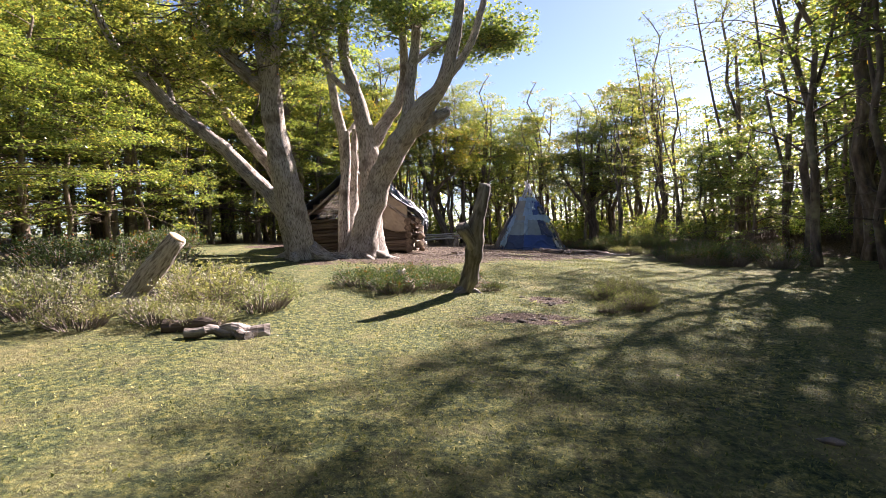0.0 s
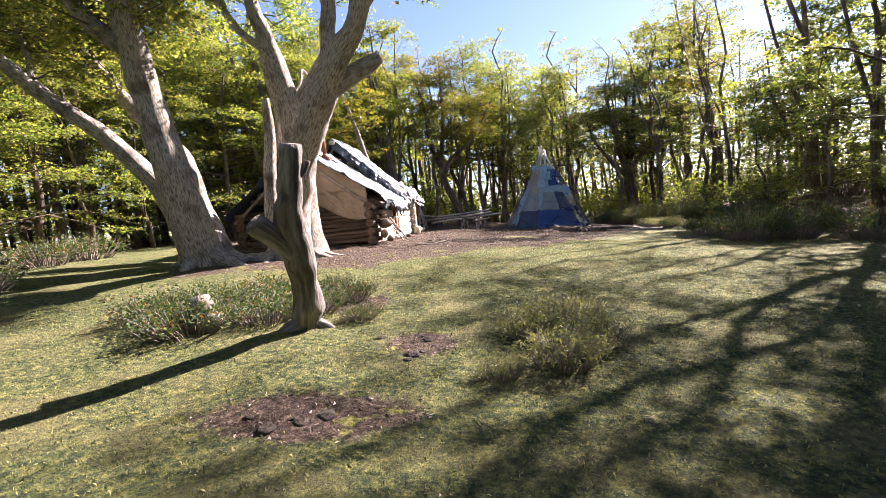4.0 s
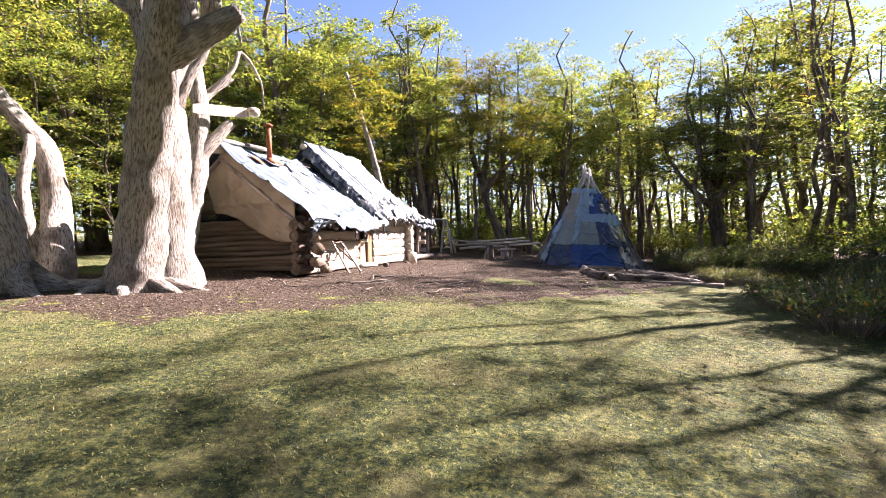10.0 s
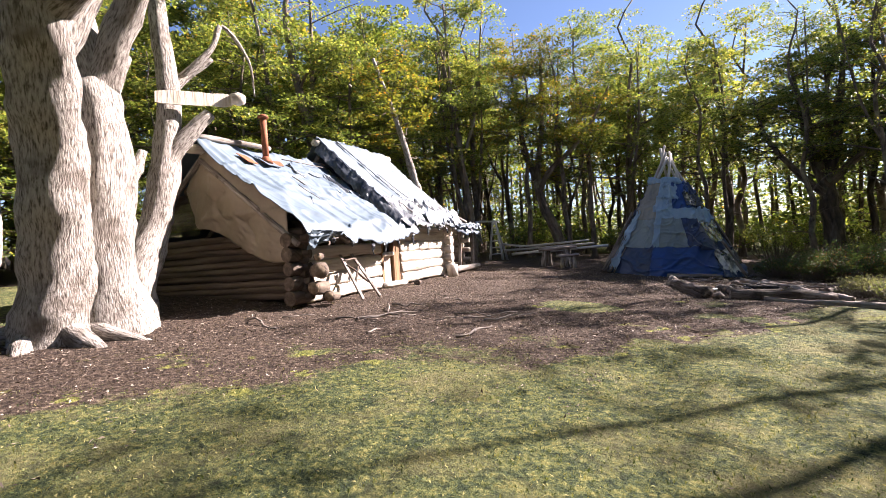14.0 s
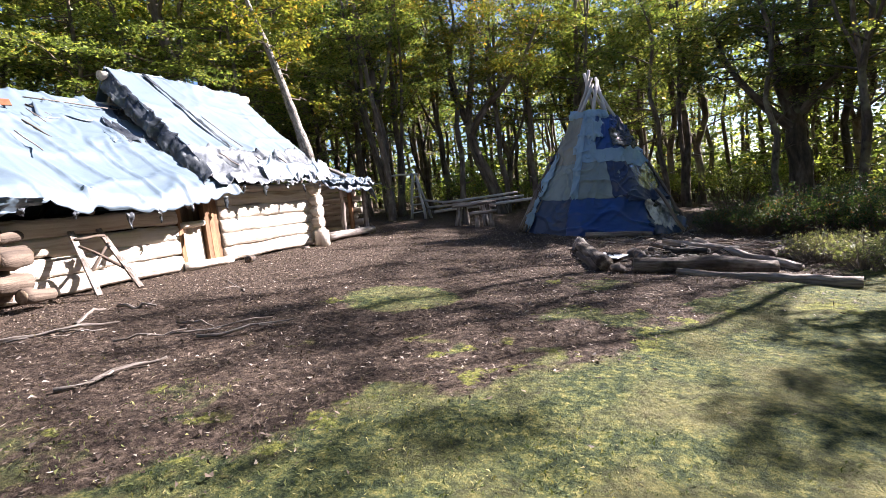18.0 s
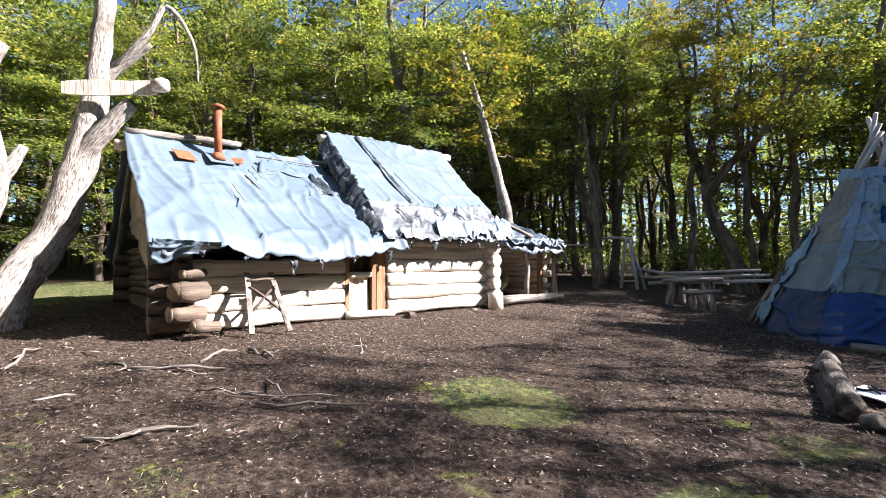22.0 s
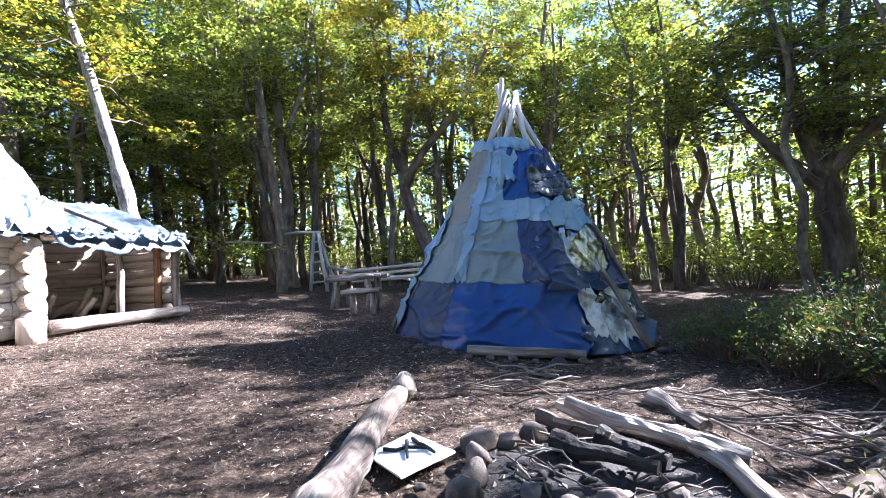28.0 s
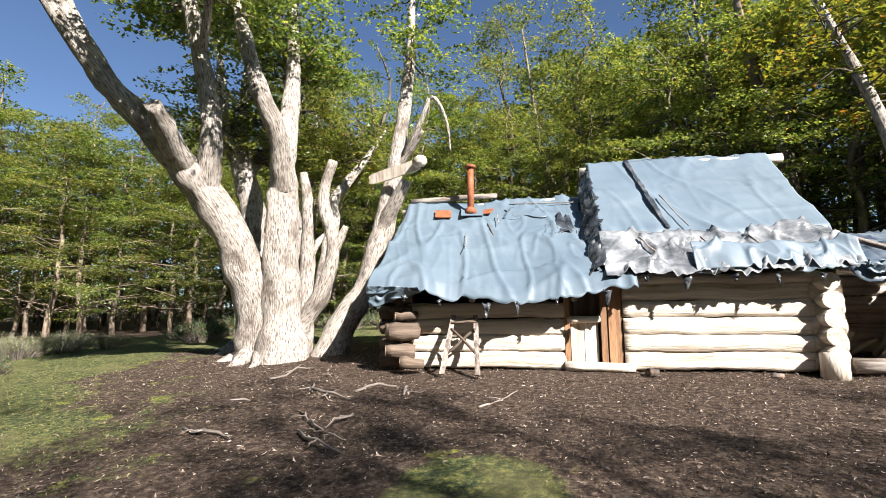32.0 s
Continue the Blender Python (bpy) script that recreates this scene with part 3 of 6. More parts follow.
TREE_LABEL = "tall slender beech with a dark mossy trunk and green foliage"
KINDS = [
    dict(height=12.5, r0=0.17, crown_from=0.24, spread=2.7, limbs=34, sprays_per=13),
    dict(height=11.0, r0=0.14, crown_from=0.30, spread=2.4, limbs=30, sprays_per=13),
    dict(height=13.0, r0=0.24, crown_from=0.22, spread=3.1, limbs=36, sprays_per=14, fork=True),
    dict(height=9.5, r0=0.11, crown_from=0.14, spread=2.5, limbs=30, sprays_per=13),
    dict(height=12.0, r0=0.2, crown_from=0.30, spread=2.8, limbs=32, sprays_per=13, fork=True, lean=(0.9, 0.3)),
    dict(height=8.0, r0=0.09, crown_from=0.12, spread=2.2, limbs=28, sprays_per=12),
    dict(height=9.5, r0=0.22, crown_from=0.30, spread=2.9, limbs=32, sprays_per=13, fork=True),
    dict(height=10.0, r0=0.16, crown_from=0.34, spread=2.5, limbs=26, sprays_per=12, lean=(-0.6, 0.4), fork=True),
    dict(height=11.0, r0=0.15, crown_from=0.32, spread=2.5, limbs=28, sprays_per=13),
    dict(height=9.0, r0=0.12, crown_from=0.26, spread=2.4, limbs=28, sprays_per=12, fork=True),
    dict(height=14.0, r0=0.24, crown_from=0.64, spread=3.0, limbs=20, sprays_per=12, fork=True),
    dict(height=14.0, r0=0.16, crown_from=0.24, spread=2.6, limbs=34, sprays_per=5, fork=True),
    dict(height=9.0, r0=0.13, crown_from=0.1, spread=3.3, limbs=44, sprays_per=13, layered=True),
    dict(height=14.0, r0=0.2, crown_from=0.12, spread=3.4, limbs=54, sprays_per=13, layered=True, fork=True),
    dict(height=16.0, r0=0.17, crown_from=0.58, spread=3.0, limbs=36, sprays_per=5, fork=True),
]


def build_forest():
    protos = []
    for fine in (True, False):
        for i, kw in enumerate(KINDS):
            yellow = i == 8
            kw = dict(kw, per=27 if fine else 9, size=0.135 if fine else 0.27)
            protos.append(tree_thing(20 + i, (0, 0, -400), "slender beech with yellow-green autumn foliage" if yellow else TREE_LABEL, LEAF_YELLOW if yellow else LEAF, dead_low=9, **kw))
    rs = random.Random(11)
    spots, used = [], [False] * len(protos)
    tries = 0
    fixed = [(12.4, 13.6), (13.4, 11.6), (14.0, 15.6), (14.8, 9.6), (15.4, 12.9), (16.6, 7.6), (16.6, 16.2), (13.0, 8.2), (17.8, 10.8), (15.0, 5.2), (14.6, 30.4), (14.2, 32.6), (14.4, 19.6), (13.2, 17.6), (16.5, 27.6), (17.5, 25.2), (15.5, 18.0), (17.3, 20.5), (15.6, 35.2), (13.2, 36.4), (11.2, 38.2), (12.4, 34.5)]
    skirt = [(-13.6, 22.2), (-14.0, 20.6), (-14.6, 19.0), (-14.9, 17.4), (-14.9, 15.8), (-14.5, 14.2), (-13.9, 12.6), (-13.8, 11.0), (-14.0, 9.4), (-14.4, 7.6), (-14.6, 5.8), (-12.2, 23.8), (-15.8, 13.2), (-15.4, 10.0)]
    fixed += skirt
    while len(spots) < 290 and tries < 40000:
        tries += 1
        x, y = rs.uniform(-34, 36), rs.uniform(-20, 62)
        if len(spots) < len(fixed):
            x, y = fixed[len(spots)]
        elif inside(CLEARING, x, y):
            continue
        d = edge_distance(CLEARING, x, y)
        if d > 20 or (y < -6 and d > 9):
            continue
        if rs.random() > math.exp(-d / 12) and len(spots) >= len(fixed):
            continue
        north = y > 36 and x > -9
        band = y - 1.07 * x
        sunny = x > 3 and d < 16 and 19.5 < band < 31
        if len(spots) >= len(fixed) and any((x - a) ** 2 + (y - b) ** 2 < ((1.2 if north and d < 4 else 2.1 if sunny else (2.5 if d < 5 else 1.6 if y < 27 else 2.3) if x > 11 else 1.2) + 0.05 * d) ** 2 for a, b in spots):
            continue
        if len(spots) >= len(fixed) and 10.4 < x < 14.5 and 34.5 < y < 39.2:
            continue
        if len(spots) >= len(fixed) and x > 11 and y > 8 and d < 9 and -1 < band < 7 and rs.random() < 0.55:
            continue
        spots.append((x, y))
        if len(spots) <= len(fixed):
            sunny = False
        if len(spots) <= len(fixed):
            h, k = rs.uniform(7.5, 10.5), rs.choice([12, 12, 3])
            if x > 0:
                h, k = rs.uniform(14.0, 17.0), rs.choice([0, 11, 11]) if y < 13.8 else 11
                if x > 15.2 and 17.9 < y < 21:
                    h, k = 17.5, 10
                if y > 22:
                    h, k = (16.5, 14) if x > 15.5 else (12.0, 11)
        elif sunny:
            # trees low enough to leave the hut in the sun
            h = min(14.0, (0.71 * (x + 1.5) / 0.68 - 0.9) * rs.uniform(0.72, 1.0))
            k = rs.choice([5, 9, 3]) if h < 7 else rs.choice([6, 7, 9, 3, 2, 8])
        elif x > 11 and 7.0 < band < 15.0:
            # a low stretch of the edge, over which the sun reaches the middle of the turf
            h = max(3.5, (x - 7.2) * 1.04 * rs.uniform(0.55, 0.95))
            k = rs.choice([12, 5, 9, 3]) if h < 10 else rs.choice([2, 8, 12])
        elif x > 11 and y > 4:
            # the eastern edge, ragged on top so that the sun breaks through
            h = (rs.uniform(12.5, 16.0) if rs.random() < (0.4 if band < 10 else 0.55) else rs.uniform(6.0, 8.5)) if d < 5 else rs.uniform(12.0, 15.5) if y < 27 else rs.uniform(8.5, 11.5)
            k = rs.choice([0, 11, 11, 13, 6, 11])
        elif north:
            k = rs.choice([1, 8, 8, 7, 4])
            h = KINDS[k]["height"] * rs.uniform(1.0, 1.3) if d < 4 else rs.uniform(10.0, 14.5) if band > 33 else rs.uniform(7.0, 10.0)
        elif d < 2.5:
            k = rs.choice([0, 2, 3, 12, 12, 5, 12, 8])
            h = KINDS[k]["height"] * rs.uniform(0.95, 1.3)
        else:
            k = rs.choice([0, 0, 1, 1, 2, 4, 4, 3, 8])
            h = KINDS[k]["height"] * rs.uniform(0.95, 1.3)
        if x < -8 and k == 8 and rs.random() < 0.6:
            k = 0
        s = h / KINDS[k]["height"]
        if x < -9 and 12 < y < 34:
            s *= 1.0 if y < 20 else 1.08
        if d > 4.5:
            k += len(KINDS)
        m = pose(x, y, gz(x, y), rs.uniform(-3, 3), rs.uniform(-3, 3), rs.uniform(0, 360)) @ Matrix.Diagonal((max(s, 0.75), max(s, 0.75), s, 1))
        if used[k]:
            ob = copy_thing(protos[k], m)
        else:
            ob, used[k] = protos[k], True
        ob.matrix_basis = m
        tagged(ob, group="trees round the clearing")
    for ob, planted in zip(protos, used):
        if not planted:
            for child in list(ob.children):
                bpy.data.objects.remove(child)
            bpy.data.objects.remove(ob)


build_forest()


# ---- the two old beeches beside the hut ----
def limb_crown(lines, rs, count, reach, zmin, out):
    """Fans of leaves round the outer ends of limbs."""
    g = Geo()
    for _ in range(count):
        line = rs.choice(lines)
        f = rs.uniform(0.35, 1.0) * (len(line) - 1)
        i = min(int(f), len(line) - 2)
        p = line[i].lerp(line[i + 1], f - i)
        if p.z < zmin:
            continue
        a = rs.uniform(0, 6.28)
        tip = p + Vector((math.cos(a), math.sin(a), rs.uniform(-0.25, 0.5))) * rs.uniform(0.5, 1) * reach
        br = bend(p, tip, 4, 0, 0.3, rs.random() * 50)
        g.tube(br, taper(0.03, 0.006, 4), 4, 0, cap=False)
        for s in range(9):
            q = br[rs.choice((2, 3, 4))]
            a2 = a + rs.uniform(-1.6, 1.6)
            out.append((q + Vector((rs.uniform(-0.4, 0.4), rs.uniform(-0.4, 0.4), rs.uniform(-0.2, 0.2))), (math.cos(a2), math.sin(a2), rs.uniform(-0.2, 0.2)), rs.uniform(0.4, 0.8)))
    return g


def old_beech(label, trunks, crown_count, reach, zmin, seed, roots, leaf):
    rs = random.Random(seed)
    ob = thing("old_beech", label, "tree")
    lines = []
    for i, (pts, radii, live) in enumerate(trunks):
        line = smooth_path(pts, 5)
        n = len(line) - 1
        rr = []
        for j in range(n + 1):
            f = j / n * (len(radii) - 1)
            k = min(int(f), len(radii) - 2)
            rr.append(radii[k] + (radii[k + 1] - radii[k]) * (f - k))
        part("trunk" if i < 3 else "limb", Geo().tube(line, rr, 26 if rr[0] > 0.3 else 14, 0.22, seed=seed + i * 3.1, knots=0.08, furrow=0.09), BARK, ob)
        if live:
            lines.append(line)
    for a, ln, r in roots:
        bx, by = trunks[0][0][0][0], trunks[0][0][0][1]
        pts = []
        for j in range(7):
            t = j / 6
            x, y = bx + math.cos(a + 0.3 * math.sin(3 * t + a)) * (0.15 + ln * t), by + math.sin(a + 0.3 * math.sin(3 * t + a)) * (0.15 + ln * t)
            pts.append((x, y, gz(x, y) + 0.42 * (1 - t) ** 2.4 - 0.04 - 0.1 * t))
        part("root", Geo().tube(pts, taper(r, 0.03, 6), 8, 0.3, seed=a), BARK, ob)
    sprays = []
    g = limb_crown(lines, rs, crown_count, reach, zmin, sprays)
    tagged(part("branchwork", g, BARK_DARK, ob), "thin twigs of the crown", kind="stuff")
    part("crown", leaf_mesh("crown", leaf, sprays, 22, 0.16, np.random.default_rng(seed), width=0.9, quads=False), leaf, ob)
    return ob


old_beech("huge old multi-stemmed beech with pale peeling bark beside the hut", [
    ([(-2.98, 16.98, 0.3), (-2.88, 16.93, 1.0), (-2.78, 16.88, 1.6), (-2.5, 16.75, 2.4), (-2.18, 16.6, 3.25), (-1.73, 16.35, 4.0), (-1.25, 16.08, 4.6), (-0.75, 15.75, 5.2), (0.0, 15.3, 5.9), (0.4, 14.85, 6.8), (0.65, 14.4, 7.9), (0.8, 13.9, 9.6), (1.0, 13.4, 11.5)], [0.86, 0.56, 0.45, 0.42, 0.40, 0.38, 0.35, 0.30, 0.24, 0.19, 0.15, 0.10, 0.04], True),
    ([(-2.72, 17.58, 0.3), (-2.70, 17.52, 1.5), (-2.63, 17.47, 2.4), (-2.56, 17.5, 3.4), (-2.6, 17.45, 4.4), (-2.7, 17.35, 5.2), (-3.0, 17.3, 6.7), (-3.26, 17.2, 7.9), (-3.1, 17.2, 9.6), (-3.1, 17.3, 12)], [0.72, 0.44, 0.40, 0.38, 0.35, 0.29, 0.23, 0.18, 0.13, 0.04], True),
    ([(-3.4, 18.2, 0.3), (-3.55, 18.5, 1.3), (-3.68, 18.85, 1.9), (-3.77, 19.2, 2.65), (-3.8, 19.52, 3.95), (-3.88, 19.74, 5.2), (-4.15, 19.85, 6.6), (-4.4, 20.0, 8.6), (-4.5, 20.0, 10.2), (-4.6, 20.2, 12)], [0.44, 0.34, 0.31, 0.29, 0.26, 0.21, 0.18, 0.14, 0.09, 0.03], True),
    ([(-1.5, 16.3, 4.3), (-1.12, 16.6, 5.4), (-1.0, 16.5, 6.4), (-0.7, 16.3, 7.8), (-0.65, 16.05, 8.9), (-0.6, 15.7, 11.5)], [0.26, 0.22, 0.19, 0.17, 0.14, 0.04], True),
    ([(-2.5, 17.5, 4.5), (-2.2, 17.58, 5.1), (-1.8, 17.65, 5.7), (-1.42, 17.55, 6.2), (-1.2, 17.3, 7.2), (-1.15, 16.9, 8.8), (-1.0, 16.7, 11.2)], [0.26, 0.24, 0.21, 0.19, 0.16, 0.12, 0.04], True),
    ([(-3.3, 17.5, 0.6), (-3.5, 17.6, 1.4), (-3.4, 18.15, 2.3), (-3.35, 18.4, 3.3), (-3.25, 18.15, 4.5), (-3.2, 18.4, 5.4)], [0.27, 0.21, 0.18, 0.16, 0.13, 0.11], False),
    ([(-3.35, 18.36, 3.1), (-3.35, 18.55, 3.45), (-3.35, 18.7, 3.8)], [0.12, 0.10, 0.07], False),
    ([(-3.7, 17.55, 0.6), (-3.6, 17.6, 2.6), (-3.45, 17.68, 4.1), (-3.35, 17.55, 5.2)], [0.24, 0.19, 0.16, 0.09], False),
    ([(-3.8, 19.4, 3.6), (-3.6, 19.75, 4.2), (-3.3, 20.2, 4.8)], [0.21, 0.17, 0.13], False),
    ([(-3.85, 20.0, 5.6), (-3.45, 20.5, 6.3), (-3.4, 20.8, 6.9), (-3.1, 21.2, 6.2), (-3.1, 21.3, 5.4)], [0.09, 0.07, 0.05, 0.035, 0.02], False),
    ([(-3.9, 19.8, 5.3), (-3.75, 20.2, 5.75), (-3.5, 20.55, 6.1)], [0.11, 0.08, 0.05], False),
    ([(-1.15, 16.05, 4.7), (-0.45, 16.2, 5.05), (0.25, 16.4, 5.45)], [0.27, 0.23, 0.17], False),
    ([(0.1, 15.2, 6.0), (0.9, 14.9, 6.9), (1.35, 14.5, 8.0), (1.7, 14.1, 9.6)], [0.15, 0.12, 0.09, 0.03], False),
    ([(-0.9, 16.4, 7.0), (0.0, 17.2, 7.9), (1.0, 17.9, 8.3), (1.9, 18.4, 8.2)], [0.10, 0.07, 0.05, 0.02], True),
    ([(-2.9, 17.3, 6.3), (-3.6, 17.0, 6.9), (-4.0, 16.6, 7.9), (-4.4, 16.2, 9.4)], [0.12, 0.10, 0.07, 0.03], True),
], 440, 1.6, 8.0, 3, [(-0.4, 1.5, 0.24), (-1.2, 1.2, 0.26), (-2.2, 1.3, 0.22), (2.9, 1.1, 0.18), (0.5, 1.3, 0.2), (-1.75, 1.6, 0.2), (0.05, 1.9, 0.14)], LEAF)
old_beech("old leaning beech with grey furrowed bark and long spreading limbs", [
    ([(-4.5, 15.75, 0.3), (-4.65, 15.65, 0.95), (-4.8, 15.42, 2.37), (-4.9, 15.25, 3.45), (-5.08, 15.1, 4.75), (-5.02, 14.75, 5.95), (-5.1, 14.5, 7.0), (-5.37, 14.4, 8.1), (-5.5, 14.4, 10.5)], [0.62, 0.50, 0.45, 0.40, 0.34, 0.31, 0.22, 0.16, 0.04], True),
    ([(-4.95, 15.35, 2.1), (-5.5, 15.6, 2.9), (-6.33, 15.8, 3.7), (-7.02, 15.6, 4.53), (-8.18, 15.3, 5.6), (-8.87, 15.0, 6.5), (-9.6, 14.8, 7.5), (-9.95, 14.6, 8.45), (-10.4, 14.4, 10.2)], [0.27, 0.25, 0.23, 0.21, 0.18, 0.15, 0.12, 0.09, 0.03], True),
    ([(-4.6, 16.4, 0.5), (-4.95, 16.75, 1.5), (-5.5, 17.15, 2.4), (-5.8, 17.22, 3.7), (-6.45, 17.0, 4.65), (-6.95, 16.8, 5.4), (-7.9, 17.1, 6.6), (-8.8, 17.3, 7.6), (-9.9, 17.6, 9.0)], [0.38, 0.30, 0.28, 0.25, 0.21, 0.18, 0.14, 0.10, 0.03], True),
    ([(-5.05, 16.6, 1.1), (-5.5, 16.6, 2.1), (-5.6, 16.58, 2.93), (-5.7, 16.8, 3.76), (-6.1, 17.1, 4.2)], [0.16, 0.13, 0.12, 0.11, 0.08], False),
    ([(-5.05, 14.8, 5.8), (-5.6, 14.7, 6.3), (-5.94, 14.7, 6.64), (-7.26, 14.9, 8.3), (-8.2, 15.0, 10)], [0.24, 0.22, 0.2, 0.14, 0.03], True),
    ([(-5.03, 14.7, 6.0), (-4.75, 14.4, 6.7), (-4.62, 14.25, 7.4), (-4.58, 14.2, 8.3), (-4.4, 14.0, 10.5)], [0.2, 0.19, 0.18, 0.15, 0.03], True),
    ([(-8.2, 15.3, 5.6), (-8.6, 15.7, 6.6), (-9.2, 16.0, 7.6), (-10.2, 16.3, 9)], [0.10, 0.08, 0.06, 0.02], True),
    ([(-4.3, 15.9, 0.62), (-3.9, 16.3, 0.66), (-3.4, 16.7, 0.64), (-3.05, 16.95, 0.6)], [0.36, 0.30, 0.30, 0.34], False),
], 210, 2.0, 5.6, 9, [(-0.6, 1.5, 0.26), (-1.7, 1.4, 0.26), (-2.8, 1.3, 0.22), (0.3, 1.6, 0.22), (2.4, 1.1, 0.2)], LEAF)


# ---- log hut ----
HUT_Z = 0.70
FRONT, BACK, NEAR, FAR = -1.55, -6.1, 20.55, 27.65
RIDGE_X = -3.8


def log_piece(parent, a, b, r, seed, name="log", mat=None, n=14, sides=14, face=None):
    g = Geo().tube(bend(a, b, n, 0, 0.035, seed), [r * (1 + 0.10 * noise.noise((seed, i * 0.7, 2))) for i in range(n + 1)], sides, 0.16, seed=seed, knots=0.09)
    if face is not None:
        # the outer side is hewn nearly flat
        for i, p in enumerate(g.v):
            lim = face + 0.02 * noise.noise((p.y * 1.3, p.z * 6, seed))
            if p.x > lim:
                g.v[i] = Vector((lim + 0.22 * (p.x - lim), p.y, p.z + 0.012 * noise.noise((p.y * 5, p.z * 3, seed))))
    ob = part(name, g, mat or LOGWOOD, parent)
    for poly in ob.data.polygons:
        if len(poly.vertices) > 4:
            poly.use_smooth = False
    return ob


def build_hut():
    hut = thing("log_hut", "low log hut of pale hewn logs under patched tarpaulin roofs", "hut")
    rows = 5
    for i in range(rows):
        z = HUT_Z + 0.16 + i * 0.29
        if i < 4:
            log_piece(hut, (FRONT, 20.75, z - 0.02), (FRONT, 23.62, z - 0.02 + 0.02 * (i % 2)), 0.148, 1 + i, n=26, sides=16, face=FRONT + 0.08)
        log_piece(hut, (FRONT + 0.02, 24.6, z), (FRONT + 0.02, 27.5, z), 0.152, 11 + i, n=26, sides=16, face=FRONT + 0.10)
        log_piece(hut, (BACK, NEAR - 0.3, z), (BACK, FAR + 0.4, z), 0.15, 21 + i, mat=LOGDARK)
        # near end wall: weathered logs, darkened further because this side is shaded
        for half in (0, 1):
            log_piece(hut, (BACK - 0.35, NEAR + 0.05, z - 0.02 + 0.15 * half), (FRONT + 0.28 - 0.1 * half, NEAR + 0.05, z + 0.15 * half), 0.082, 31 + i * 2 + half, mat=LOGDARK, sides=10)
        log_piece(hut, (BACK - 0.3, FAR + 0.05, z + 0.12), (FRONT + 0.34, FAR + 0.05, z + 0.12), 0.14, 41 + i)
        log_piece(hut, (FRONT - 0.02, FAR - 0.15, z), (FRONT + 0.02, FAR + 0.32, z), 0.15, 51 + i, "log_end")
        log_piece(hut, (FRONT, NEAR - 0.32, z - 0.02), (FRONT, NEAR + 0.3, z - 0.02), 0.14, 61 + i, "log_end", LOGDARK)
    # gable boards above the log courses, near and far end
    for y0, seed in ((NEAR + 0.03, 5), (FAR + 0.05, 15)):
        peak = 4.15 if y0 < 22 else 4.85
        for k in range(8):
            f = (k + 0.5) / 8
            z = HUT_Z + 1.75 + (peak - HUT_Z - 1.9) * f
            half = (RIDGE_X - BACK) * (1 - f) - 0.22
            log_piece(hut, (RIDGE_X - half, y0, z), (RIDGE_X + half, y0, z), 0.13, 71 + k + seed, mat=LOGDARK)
    # plates and poles that carry the roof
    log_piece(hut, (FRONT - 0.25, 20.7, HUT_Z + 1.62), (FRONT - 0.25, 24.6, HUT_Z + 1.64), 0.1, 95, "wall_plate", LOGDARK)
    log_piece(hut, (FRONT, 24.5, HUT_Z + 1.5), (FRONT, 27.7, HUT_Z + 1.52), 0.12, 95, "wall_plate")
    log_piece(hut, (RIDGE_X, NEAR - 0.55, 4.12), (RIDGE_X, 24.5, 4.25), 0.11, 96, "ridge_pole")
    log_piece(hut, (RIDGE_X, 24.2, 4.92), (RIDGE_X, FAR + 0.75, 4.98), 0.1, 97, "ridge_pole")
    for y in (20.3, 22.0, 23.8):
        for sx in (1, -1):
            log_piece(hut, (RIDGE_X, y, 3.9), (RIDGE_X + sx * 2.5, y, 1.9), 0.06, 101 + y, "rafter", DEADWOOD, 4, 7)
    for y in (24.5, 26.0, 28.0):
        for sx in (1, -1):
            log_piece(hut, (RIDGE_X, y, 4.72), (RIDGE_X + sx * 2.0, y, 2.55), 0.06, 111 + y, "rafter", DEADWOOD, 4, 7)
    # door and its frame
    part("doorway_lining", Geo().box((FRONT - 0.16, 24.0, HUT_Z + 0.75), (0.03, 0.8, 1.5)), LOGDARK, hut, "dark boards behind the half door", False)
    door = part("door", Geo().box((FRONT - 0.05, 23.95, HUT_Z + 0.46), (0.03, 0.50, 0.86)), PLANK, hut, "low half door of pale planks", False)
    for k in range(2):
        part("plank", Geo().box((FRONT + 0.0, 23.835 + k * 0.235, HUT_Z + 0.46 + 0.015 * k), (0.04, 0.225, 0.86 - 0.03 * k)), LOGWOOD, door, "", False)
    part("crossbar", Geo().tube(bend((FRONT + 0.05, 23.66, HUT_Z + 0.84), (FRONT + 0.05, 24.22, HUT_Z + 0.86), 3, 0, 0.02, 3), taper(0.065, 0.06, 3), 9, 0.2), LOGWOOD, door)
    for y, w in ((23.66, 0.09), (24.28, 0.10), (24.42, 0.12), (24.53, 0.10)):
        part("door_post", Geo().box((FRONT + 0.03 - 0.02 * (y > 24.4), y, HUT_Z + 0.78), (0.13, w, 1.56)), PLANK, hut, "", False)
    part("threshold", Geo().tube(bend((FRONT + 0.1, 23.6, HUT_Z + 0.05), (FRONT + 0.12, 24.75, HUT_Z + 0.04), 4, 0, 0.02, 8), taper(0.09, 0.08, 4), 8, 0.2), LOGWOOD, hut)
    part("corner_block", Geo().tube([(FRONT + 0.32, FAR - 0.02, HUT_Z - 0.1), (FRONT + 0.32, FAR - 0.02, HUT_Z + 0.16), (FRONT + 0.32, FAR - 0.02, HUT_Z + 0.33)], [0.19, 0.185, 0.18], 12, 0.1), LOGWOOD, hut)
    return hut


